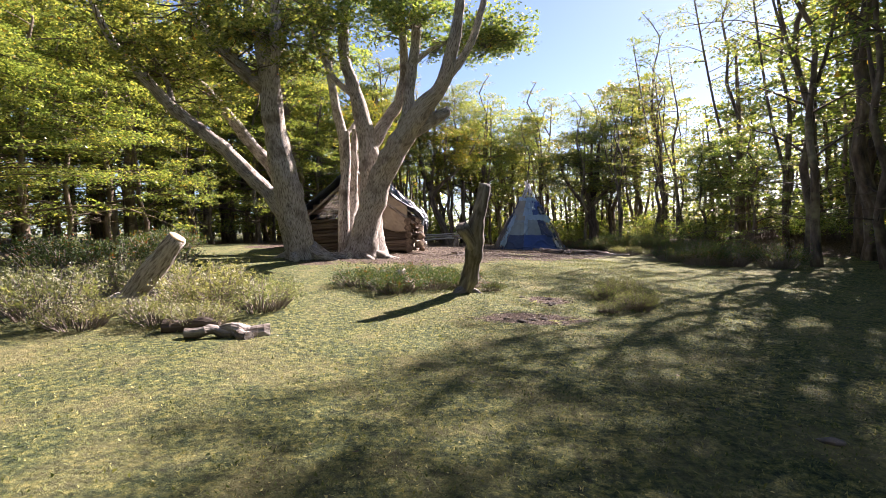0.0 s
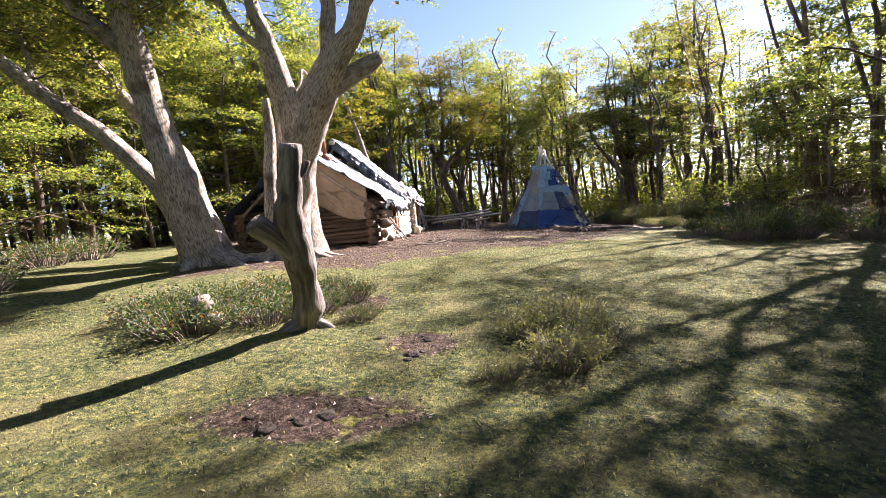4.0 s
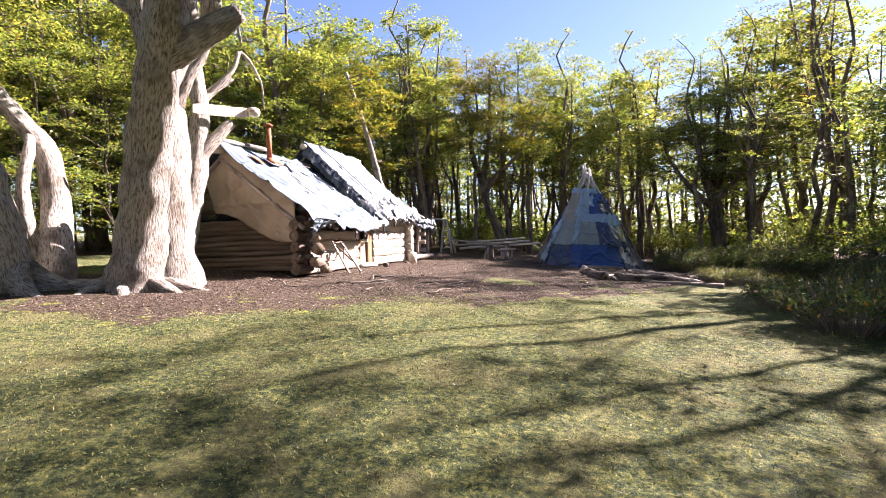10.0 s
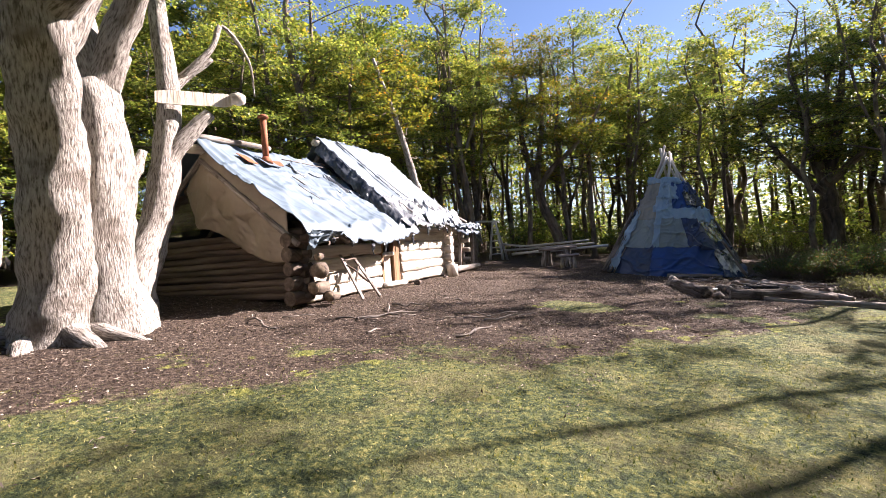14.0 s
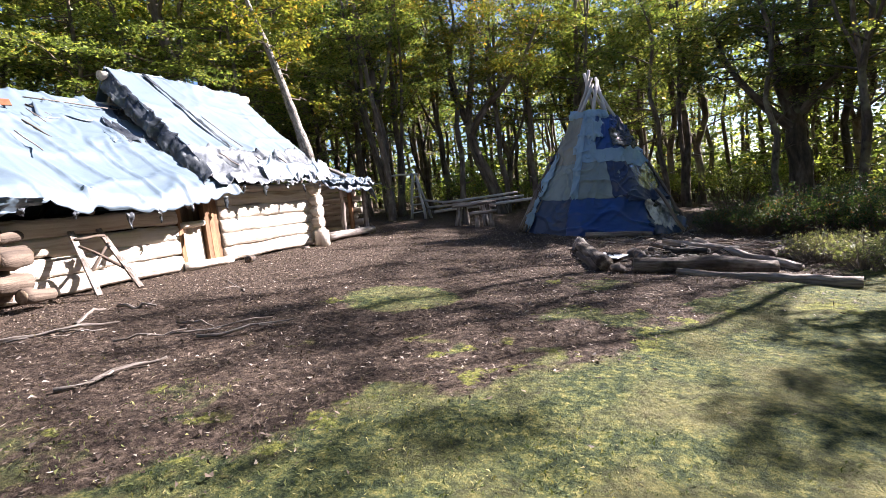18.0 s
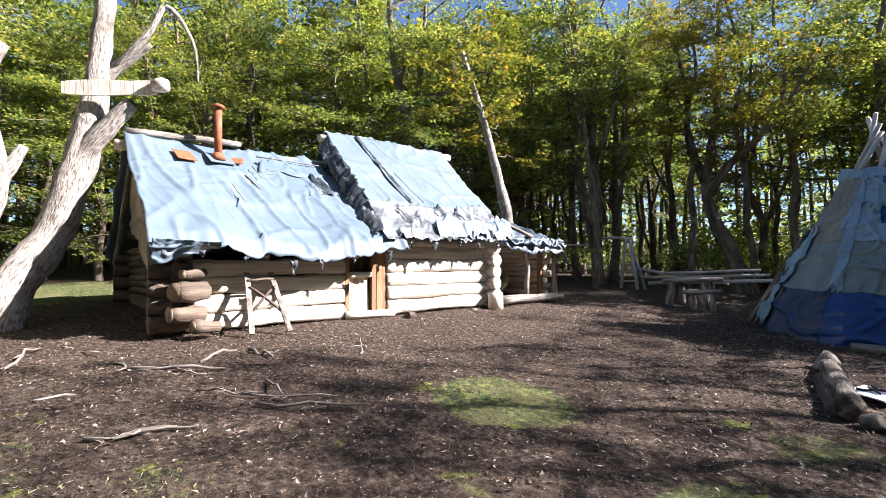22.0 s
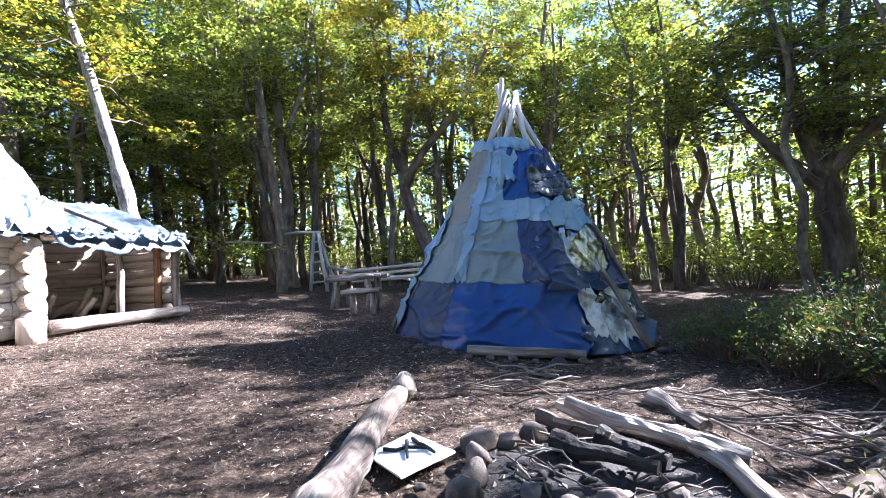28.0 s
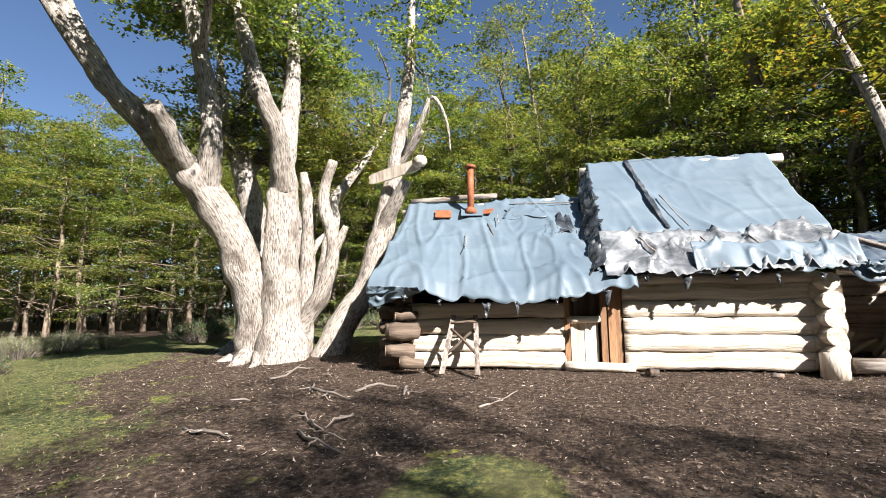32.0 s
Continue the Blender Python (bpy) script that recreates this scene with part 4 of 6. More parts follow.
def wrinkle(p, s, amp):
    """Soft waves with a few sharp creases."""
    p = Vector(p) * s
    crease = max(0.0, 1 - 6 * abs(noise.noise(p * 1.1 + Vector((7, 3, 1)))))
    fine = max(0.0, 1 - 5 * abs(noise.noise(p * 2.6 + Vector((2, 9, 4)))))
    return amp * (0.9 * noise.noise(p) + 1.0 * crease * crease + 0.6 * fine * fine * max(0, noise.noise(p * 0.7) + 0.4))


def roof_sheet(name, y0, y1, ridge_z, eave_x, eave_z, side, mat, label, parent, seed=0.0, sag=0.0, over=0.0, nu=70, nv=44, amp=0.05):
    """A tarpaulin from the ridge down to a ragged eave; side 1 is the front slope."""
    def fn(u, v):
        y = y0 + (y1 - y0) * u
        rag = 0.14 * noise.noise((y * 1.3, seed, 0)) + 0.03 * noise.noise((y * 5, seed, 3))
        dip = sag * math.sin(math.pi * min(1, max(0, u))) ** 1.5
        t = v * (1.0 + rag * 0.35 * (v > 0.9))
        x = RIDGE_X + side * (eave_x - RIDGE_X if side > 0 else RIDGE_X - eave_x) * t
        z = ridge_z + (eave_z - ridge_z) * t - dip * t * t - 0.09 * math.sin(math.pi * t)
        if v > 0.93:
            z -= (v - 0.93) * 1.9
            x -= side * (v - 0.93) * 0.6
        z += wrinkle((x * 0.45 + y * 0.3, y * 1.5 - x * 0.5, seed), 0.9, amp) + wrinkle((x * 1.4, y * 0.5, seed + 9), 0.8, amp * 0.9)
        if side > 0:
            z += 0.16 * t ** 4 * noise.noise((y * 1.1, seed, 2)) + 0.05 * t ** 6 * noise.noise((y * 3.1, seed, 8))
            z += 0.13 * t ** 4 * (math.exp(-((y - 21.1) / 0.35) ** 2) - 0.5 * math.exp(-((y - 20.3) / 0.25) ** 2)) * (y < 22.5)
        yy = y + 0.06 * noise.noise((x * 1.5, seed, y * 0.3))
        return (x, yy, z + over)
    return part(name, Geo().grid(fn, nu, nv), mat, parent, label, True, 0.012)


def strip(name, fn, nu, nv, mat, parent, label=""):
    return part(name, Geo().grid(fn, nu, nv), mat, parent, label, True, 0.01)


def build_roofs():
    roof = thing("hut_roof", "stepped gable roof of faded blue-grey tarpaulins with torn black plastic", "roof")
    roof_sheet("tarpaulin", 20.15, 24.75, 4.32, -0.84, 2.2, 1, TARP, "wrinkled faded blue-grey tarpaulin", roof, 1.0, 0.27, nu=130, nv=80, amp=0.06)
    roof_sheet("tarpaulin", 20.15, 24.75, 4.32, -6.7, 2.15, -1, TARP, "", roof, 2.0, 0.1)
    roof_sheet("tarpaulin", 24.35, 28.1, 5.08, -1.62, 2.98, 1, TARP, "taut pale blue-grey tarpaulin", roof, 3.0, 0.0, 0.02, amp=0.035, nu=90, nv=60)
    roof_sheet("tarpaulin", 24.35, 28.1, 5.08, -6.6, 2.2, -1, TARP, "", roof, 4.0, 0.05)

    def eave_strip(u, v):
        y = 24.3 + 3.75 * u
        x = -1.72 + 0.78 * v
        z = 3.08 - 0.78 * v - 0.05 * math.sin(v * 3.1)
        rag = (v > 0.9) * (0.13 * noise.noise((y * 3, 1, 4)) + 0.1 * noise.noise((y * 9, 2, 4)))
        z += wrinkle((x * 0.8 + y * 0.5, y * 1.1 - x, 5), 1.1, 0.13) + wrinkle((x * 1.7 + y, y * 0.9, 3), 1.4, 0.05) - max(0, rag) * 1.2
        return (x, y, z + 0.03)
    strip("plastic_strip", eave_strip, 170, 34, TARP_TORN, roof, "crumpled torn black plastic along the eave")

    def pale_strip(u, v):
        y = 25.7 + 2.4 * u
        x = -1.24 + (0.28 + 0.10 * noise.noise((y * 2.3, 5, 1))) * v
        z = 2.69 - 0.34 * v - 0.10 * v * v + 0.07 * noise.noise((y * 1.7, 3, 1)) - 0.16 * max(0, noise.noise((y * 2.7, 8, 2))) * v
        z += wrinkle((x * 0.9 + y * 0.6, y * 1.2 - x, 11), 1.3, 0.10)
        return (x, y, z + 0.10)
    strip("plastic_strip", pale_strip, 120, 20, TARP, roof, "crumpled pale plastic over the torn eave")

    def on_roof(y, t, lift):
        return (RIDGE_X + (-0.84 - RIDGE_X) * t, y, 4.32 - 2.12 * t - 0.27 * math.sin(math.pi * (y - 20.15) / 4.6) ** 1.5 * t * t - 0.09 * math.sin(math.pi * t) + lift)
    # torn scraps and slits in the near sheet
    for k, (y, t, dy, dt, dark) in enumerate(((23.75, 0.36, 0.34, 0.17, True), (23.45, 0.42, 0.22, 0.10, False), (24.1, 0.5, 0.3, 0.16, True), (24.25, 0.16, 0.34, 0.12, True), (22.95, 0.17, 0.75, 0.13, False))):
        def scrap_on(u, v, y=y, t=t, dy=dy, dt=dt, k=k):
            rag = 0.6 + 0.7 * noise.noise((u * 3, v * 3, k))
            p = on_roof(y + (u - 0.5) * dy * (1 + rag * (v - 0.5)), t + (v - 0.5) * dt * (0.7 + rag), 0.045)
            return (p[0], p[1], p[2] + wrinkle((u * 2, v * 2, k * 3), 1.2, 0.05))
        strip("plastic_scrap", scrap_on, 14, 12, TARP_DARK if dark else TARP, roof)
    for y0, t0, y1, t1 in ((22.15, 0.30, 22.4, 0.52), (22.5, 0.14, 22.75, 0.24), (22.95, 0.14, 23.2, 0.22)):
        part("batten", Geo().tube([on_roof(y0 + (y1 - y0) * q / 4, t0 + (t1 - t0) * q / 4, 0.035 + 0.01 * (q % 2)) for q in range(5)], taper(0.016, 0.012, 4), 6, 0.2), BARK_DARK, roof, "dark stick lying on the sheet")
    part("collar_plate", Geo().box((-3.28, 21.76, 3.985), (0.44, 0.5, 0.014), pose(0, 0, 0, 0, 34, 8).to_3x3()), TARP, roof, "pale sheet of metal round the pipe", False)

    # torn plastic; its black also stands in for the shadow under the upper roof
    def side_strip(u, v):
        x = RIDGE_X + (RIDGE_X * -1 - 1.1) * u
        z = 5.08 + (2.5 - 5.08) * u
        y = 24.36 - 0.24 * v - 0.12 * u * math.sin(v * 3)
        return (x + wrinkle((x, y * 3, 1), 3, 0.03), y + wrinkle((x * 2, 7, z), 2.5, 0.08), z - 0.44 * v + wrinkle((x * 2, y * 3, z), 3, 0.06))
    strip("plastic_strip", side_strip, 60, 12, TARP_DARK, roof, "torn black plastic, doubling as the shadow where the roofs step")
    for k, (y, u0, u1, w) in enumerate(((25.2, 0.02, 0.72, 0.055),)):
        def seam(u, v, y=y, u0=u0, u1=u1, w=w, k=k):
            t = u0 + (u1 - u0) * u
            x = RIDGE_X + (-1.0 - RIDGE_X) * t
            return (x, y + (v - 0.5) * w * (1.5 + noise.noise((t * 7, k, 0))) + 0.45 * t, 5.14 - 2.75 * t + 0.03 + wrinkle((x * 3, y, v), 3, 0.03))
        strip("plastic_strip", seam, 40, 4, TARP_DARK, roof)
    # battens that hold the sheets down
    for a, b, r in (((-2.4, 21.75, 3.33), (-1.85, 21.8, 2.94), 0.011), ((-3.1, 22.35, 3.87), (-2.7, 22.4, 3.58), 0.01), ((-3.6, 22.6, 4.2), (-3.4, 24.2, 4.13), 0.014),
                    ((-2.6, 25.6, 4.0), (-1.75, 25.85, 3.2), 0.012), ((-1.55, 24.95, 3.0), (-1.25, 25.15, 2.7), 0.014), ((-1.5, 25.95, 2.96), (-1.22, 26.1, 2.66), 0.014), ((-1.5, 26.7, 2.96), (-1.2, 26.9, 2.64), 0.014)):
        part("batten", Geo().tube(bend(a, b, 3, 0, 0.02, a[1]), taper(r, r * 0.8, 3), 6, 0.1), DEADWOOD, roof)
    part("batten", Geo().tube(bend((-3.84, 20.2, 4.42), (-3.7, 22.3, 4.45), 5, 0, 0.04, 4), taper(0.075, 0.06, 5), 8, 0.2), DEADWOOD, roof, "pale log on the ridge")
    part("batten", Geo().tube(bend((-2.0, 27.75, 3.2), (-1.15, 29.0, 2.45), 5, 0, 0.03, 7), taper(0.045, 0.055, 5), 8, 0.1), DEADWOOD, roof, "pale peeled pole")
    for (x, y, z), s, rz in (((-3.25, 21.1, 3.965), (0.40, 0.36, 0.012), 12), ((-3.3, 22.1, 3.985), (0.26, 0.24, 0.012), -20)):
        part("rusty_plate", Geo().box((x, y, z), s, pose(0, 0, 0, 0, 36, rz).to_3x3()), RUST, roof, "rusty sheet of iron", False)
    # scraps hanging from the eaves
    rs = random.Random(4)
    for k in range(11):
        y = 20.9 + k * 0.66 + rs.uniform(-0.1, 0.1)
        if y > 28:
            break
        top = 2.08 - (0.26 * math.sin(math.pi * (y - 20.3) / 4.3) if y < 24.6 else -0.16)
        h, w = rs.uniform(0.08, 0.3), rs.uniform(0.04, 0.14)
        x = -0.86 if y < 24.6 else -1.0
        def scrap(u, v, y=y, top=top, h=h, w=w, x=x):
            return (x + wrinkle((y, u, v * 2), 3, 0.06), y + (u - 0.5) * w * (1.2 - v), top - h * v + wrinkle((y * 3, u * 2, v), 3, 0.03))
        strip("plastic_scrap", scrap, 4, 5, TARP_DARK, roof)
    def corner_flap(u, v):
        y = 20.17 + 0.95 * u
        drop = (0.50 - 0.40 * u) * (0.8 + 0.45 * noise.noise((u * 5, 2, 1)))
        x = -0.83 - 0.16 * v + 0.05 * math.sin(u * 14) * v
        z = 2.17 - 0.05 * u - drop * v
        return (x + wrinkle((u * 3, v, 5), 1.3, 0.05), y + 0.05 * v * math.sin(u * 9), z)
    strip("torn_corner", corner_flap, 40, 18, TARP, roof, "torn corner of the sheet hanging from the eave")
    # stove pipe
    pipe = thing("stove_pipe", "rusty stove pipe with a cap on the hut roof", "chimney")
    part("pipe", Geo().tube([(-3.3, 21.73, 3.95), (-3.3, 21.73, 4.5), (-3.3, 21.73, 5.02)], [0.075, 0.075, 0.075], 16), RUST, pipe)
    part("cap", Geo().tube([(-3.3, 21.73, 5.03), (-3.3, 21.73, 5.08), (-3.3, 21.73, 5.12)], [0.13, 0.12, 0.05], 16), RUST, pipe)
    part("collar", Geo().tube([(-3.3, 21.73, 3.94), (-3.3, 21.73, 4.04), (-3.3, 21.73, 4.1)], [0.16, 0.12, 0.085], 16), RUST, pipe)
    # plastic over the near gable
    gab = thing("gable_sheet", "dusty tan plastic sheet stretched over the log gable", "sheet")

    def gable(u, v):
        x = -4.35 + 2.8 * u
        top = 4.2 - max(0, (x + 3.75)) * 0.73 - max(0, -3.75 - x) * 1.5
        low = 2.42 - 0.85 * smoothstep(-4.0, -1.9, x) + 0.9 * smoothstep(-4.05, -4.4, x)
        z = top + (min(low, top - 0.05) - top) * v
        fold = 0.05 * math.exp(-((z - 2.62) / 0.05) ** 2) + 0.03 * math.exp(-((x + 3.55) / 0.05) ** 2)
        return (x, NEAR - 0.2 - fold + wrinkle((x * 1.4, 0, z * 1.1), 1.6, 0.05) - 0.06 * math.sin(3.1 * v) * math.sin(3.1 * u), z)
    part("sheet", Geo().grid(gable, 50, 44), SHEET_TAN, gab, "", True, 0.006)
    part("sheet", Geo().grid(lambda u, v: (-5.2 + 1.1 * u, NEAR - 0.16 + wrinkle((u, v, 2), 2, 0.02), 2.3 + (0.15 + 1.25 * u) * (1 - v)), 12, 12), CLEAR, gab, "clear plastic sheet", True)


build_hut()
build_roofs()


# ---- open shed at the far end ----
def build_shed():
    shed = thing("shed", "open lean-to shed with log walls and a sagging dark tarpaulin", "shed")
    z0 = 0.72

    def tarp(u, v):
        y = 28.05 + 2.55 * u
        x = -4.2 + 3.05 * v
        z = 3.3 - 0.08 * u - 0.95 * max(0, v - 0.15) - 0.25 * v * v
        if v > 0.92:
            z -= (v - 0.92) * 2.2
        if u > 0.93:
            z -= (u - 0.93) * 5
        return (x, y, z + wrinkle((x, y, 3), 1.6, 0.09) + wrinkle((x * 3, y * 2, 1), 1.5, 0.06))
    part("tarpaulin", Geo().grid(tarp, 40, 40), TARP_SHED, shed, "faded grey-blue tarpaulin", True, 0.012)

    def torn(u, v):
        y = 28.2 + 2.2 * u
        return (-1.25 + 0.12 * v + wrinkle((y, v, 4), 3, 0.1), y, 2.45 - 0.06 * u - 0.28 * v * (0.6 + 0.6 * noise.noise((y * 4, 1, 1))) + wrinkle((y * 2, v, 1), 3, 0.08))
    part("torn_edge", Geo().grid(torn, 50, 8), TARP, shed, "", True, 0.01)
    for x, y, h, r in ((-1.6, 29.25, 1.62, 0.075), (-1.5, 30.35, 1.5, 0.085), (-3.9, 30.4, 2.2, 0.08), (-3.9, 28.2, 2.3, 0.08)):
        part("post", Geo().tube(bend((x, y, z0 - 0.2), (x + 0.03, y - 0.02, z0 + h), 5, 0, 0.04, y), taper(r, r * 0.85, 5), 9, 0.15, seed=y), DEADWOOD, shed)
    part("sill_log", Geo().tube(bend((-1.35, 27.95, z0 + 0.1), (-1.35, 30.45, z0 + 0.1), 7, 0, 0.03, 3), taper(0.12, 0.10, 7), 10, 0.15), DEADWOOD, shed, "pale barkless sill log")
    part("beam", Geo().tube(bend((-1.55, 28.0, 2.32), (-1.5, 30.55, 2.18), 5, 0, 0.04, 9), taper(0.07, 0.06, 5), 8, 0.15), DEADWOOD, shed)
    part("beam", Geo().tube(bend((-4.2, 30.4, 2.85), (-1.3, 30.4, 2.2), 5, 0, 0.04, 19), taper(0.06, 0.06, 5), 8, 0.15), DEADWOOD, shed)
    for k in range(3):
        part("rafter", Geo().tube(bend((-4.2, 28.3 + k * 0.8, 3.15), (-1.2, 28.35 + k * 0.8, 2.32), 4, 0, 0.04, k), taper(0.045, 0.04, 4), 7, 0.1), DEADWOOD, shed)
    for i in range(9):
        z = z0 + 0.1 + i * 0.185
        log_piece(shed, (-4.0, 28.0, z), (-4.0, 30.6, z), 0.1, 130 + i, "log")
        log_piece(shed, (-4.1, 30.45, z + 0.08), (-1.9 + 0.25 * (i % 2), 30.45, z + 0.08), 0.095, 140 + i, "log")
    part("inner_post", Geo().tube(bend((-2.0, 30.3, z0), (-2.0, 30.3, z0 + 1.6), 4, 0, 0.03, 5), taper(0.08, 0.07, 4), 8, 0.1), PLANK, shed)
    rs = random.Random(8)
    for k in range(7):
        wood = thing("firewood", "split firewood stick leaning inside the shed", "firewood", group="firewood in the shed")
        x, y = -2.9 + rs.uniform(-0.6, 0.5), 28.8 + k * 0.2
        part("stick", Geo().tube(bend((x, y, gz(x, y) + 0.06), (x + rs.uniform(0.3, 0.7), y + rs.uniform(-0.2, 0.3), gz(x, y) + rs.uniform(0.25, 0.6)), 3, 0, 0.03, k), taper(0.06, 0.05, 3), 7, 0.2), LOGWOOD, wood)


build_shed()


# ---- tipi ----
TX, TY, TZ = 5.45, 31.75, 0.1
TOP = Vector((5.5, 31.75, 4.3))
TR = 2.15
FACE = math.atan2(23.3 - TY, 7.76 - TX)


def cone(a, h, out=0.0):
    """A point of the tipi's cover: angle from the side that faces the clearing, height 0 to 1 along the poles."""
    th = FACE + a
    x, y = TX + math.cos(th) * TR * (1 + 0.03 * math.sin(3 * a)), TY + math.sin(th) * TR * 0.95
    p = Vector((x, y, gz(x, y))).lerp(TOP, h)
    d = Vector((math.cos(th), math.sin(th), 0.45)).normalized()
    return p + d * out


def patch(parent, a0, a1, h0, h1, mat, label="", lift=0.0, skew=0.0, ragged=0.04, seed=0.0, amp=0.025, nu=44, nv=44):
    def fn(u, v):
        h = h0 + (h1 - h0) * v
        a = a0 + (a1 - a0) * u + skew * v
        e = ragged * noise.noise((u * 4 + seed, v * 4, 3))
        h += e * 0.35 * (2 * v - 1) ** 3
        a += e * 0.6 * (2 * u - 1) ** 3
        p = cone(a, max(0, h), 0)
        # cloth sags between the poles
        sag = -0.09 * (0.5 - 0.5 * math.cos((a - 0.3) * 8)) * (1.05 - h)
        return cone(a, max(0, h), 0.05 + lift * 1.5 + sag + wrinkle((a * 1.6 + h * 2, h * 6.0 - a, 1), 1.2, 0.07) + wrinkle((a * 3 + h * 4, h * 8 - a * 3, 4), 0.9, 0.032) + amp * 0.35 * noise.noise((a * 7 + seed, h * 20, seed)))
    return part("patch", Geo().grid(fn, nu, nv), mat, parent, label, True, 0.006)


def build_tipi():
    tipi = thing("tipi", "tipi of bare poles covered with patched blue and grey tarpaulins", "tipi")
    for k in range(8):
        a = k * 2 * math.pi / 8 + 0.3
        foot = cone(a, 0, 0)
        d = TOP - foot
        tip = foot + d * (1.02 + 0.05 * math.sin(k * 5)) + Vector((math.cos(FACE + a + 1.7), math.sin(FACE + a + 1.7), 0)) * 0.15
        part("pole", Geo().tube(bend(foot - Vector((0, 0, 0.1)), tip, 6, 0, 0.05, k), taper(0.075, 0.042, 6), 9, 0.2, seed=k), PALEPOLE, tipi)
    # body of the cover, then the sheets that are laid over it
    patch(tipi, 1.0, 2 * math.pi - 1.45, 0.0, 0.74, TARP_NAVY, "", 0.0, 0, 0.03, 1, 0.014, 60, 34)
    patch(tipi, -1.5, -0.55, 0.0, 0.24, TARP_SLATE, "dull slate-blue tarpaulin", 0.006, 0, 0.05, 2, 0.012)
    patch(tipi, -0.62, 0.42, 0.0, 0.245, TARP_BLUE, "glossy blue tarpaulin", 0.016, 0.0, 0.05, 3, 0.022)
    patch(tipi, -1.5, -0.48, 0.215, 0.46, TARP_GREY, "greyish green tarpaulin", 0.012, 0.0, 0.05, 4, 0.012)
    patch(tipi, -0.55, 0.24, 0.225, 0.46, TARP_GREY, "pale grey-blue tarpaulin", 0.022, -0.02, 0.06, 5, 0.014)
    patch(tipi, -1.5, -0.6, 0.44, 0.75, TARP_TAN, "tan canvas", 0.014, 0.0, 0.05, 6, 0.014)
    patch(tipi, -0.78, -0.22, 0.5, 0.75, TARP_PALE, "pale blue tarpaulin", 0.022, 0.1, 0.08, 7, 0.016)
    patch(tipi, -0.42, 0.5, 0.5, 0.75, TARP_BLUE, "blue tarpaulin", 0.016, 0.12, 0.05, 8, 0.022)
    patch(tipi, 0.45, 1.3, 0.6, 0.74, TARP_NAVY, "", 0.016, 0.0, 0.05, 18, 0.025)
    patch(tipi, -0.58, 0.42, 0.445, 0.525, TARP_PALE, "light folded band", 0.035, 0.0, 0.06, 9, 0.016)
    patch(tipi, 0.4, 1.25, 0.42, 0.53, TARP_PALE, "light folded band", 0.04, -0.05, 0.08, 19, 0.02)
    for k in range(3):
        patch(tipi, 0.2, 1.3, 0.535 + k * 0.035, 0.575 + k * 0.035, TARP_DARK, "crumpled black plastic", 0.04, 0.0, 0.12, 10 + k * 3, 0.02, 30, 8)
    patch(tipi, 0.04, 0.48, 0.22, 0.47, TARP_NAVY, "dark blue fold", 0.026, -0.06, 0.08, 11, 0.03)
    patch(tipi, 0.4, 1.1, 0.22, 0.46, CLEAR, "cloudy clear plastic window", 0.016, 0.0, 0.06, 12, 0.02)
    patch(tipi, 0.38, 1.1, 0.05, 0.23, CLEAR, "cloudy clear plastic window", 0.016, 0.0, 0.06, 22, 0.02)
    # pale patches: sunlit reflection on crumpled plastic, put into the colour
    patch(tipi, 0.44, 0.62, 0.05, 0.22, TARP_SHEEN, "crumpled plastic with a bright reflection in its colour", 0.04, -0.04, 0.14, 13, 0.03)
    patch(tipi, 0.6, 0.86, 0.04, 0.15, TARP_SHEEN, "crumpled plastic with a bright reflection in its colour", 0.045, 0.0, 0.2, 33, 0.03)
    patch(tipi, 0.74, 1.0, 0.13, 0.25, TARP_SHEEN, "crumpled plastic with a bright reflection in its colour", 0.03, 0.03, 0.2, 35, 0.03)
    patch(tipi, 0.36, 1.15, 0.0, 0.25, TARP_NAVY, "", -0.02, 0.0, 0.03, 36, 0.02)
    patch(tipi, 0.22, 1.2, 0.2, 0.27, TARP_SLATE, "crumpled dark plastic", 0.045, 0.0, 0.14, 37, 0.03)
    patch(tipi, 0.36, 1.2, 0.0, 0.085, TARP_SLATE, "", 0.035, 0.0, 0.08, 14, 0.03)
    patch(tipi, 1.02, 1.32, 0.2, 0.44, TARP_GREY, "", 0.035, 0.06, 0.08, 15, 0.025)
    patch(tipi, -0.6, -0.5, 0.22, 0.45, TARP_PALE, "", 0.032, 0.0, 0.04, 16, 0.01)
    patch(tipi, -1.46, -1.2, 0.04, 0.5, TARP_PALE, "loose pale flap", 0.05, 0.08, 0.16, 17, 0.05)
    patch(tipi, -0.64, -0.5, 0.24, 0.76, TARP_PALE, "pale seam strip", 0.04, 0.02, 0.1, 24, 0.02, 8, 44)
    patch(tipi, -1.5, 0.45, 0.735, 0.785, TARP_PALE, "light hem tied round the poles", 0.03, 0.0, 0.05, 26, 0.02, 60, 6)
    patch(tipi, -0.5, -0.05, 0.6, 0.7, TARP_PALE, "torn pale corner", 0.04, 0.12, 0.2, 27, 0.03, 20, 14)
    for a, h0, h1 in ((0.85, 0.0, 0.26), (1.15, 0.02, 0.5), (-1.62, 0.0, 0.5), (-1.75, 0.0, 0.42)):
        part("leaning_pole", Geo().tube(bend(cone(a, h0, 0.14), cone(a - 0.12, h1, 0.14), 4, 0, 0.04, a), taper(0.05, 0.04, 4), 8, 0.15), DEADWOOD, tipi)
    for k in range(9):
        a = -1.22 - 0.075 * k
        part("stick", Geo().tube(bend(cone(a, 0.0, 0.12 + 0.03 * (k % 2)), cone(a + 0.05, 0.22 + 0.05 * (k % 4), 0.12), 4, 0, 0.04, k), taper(0.028, 0.02, 4), 6, 0.15), DEADWOOD, tipi)
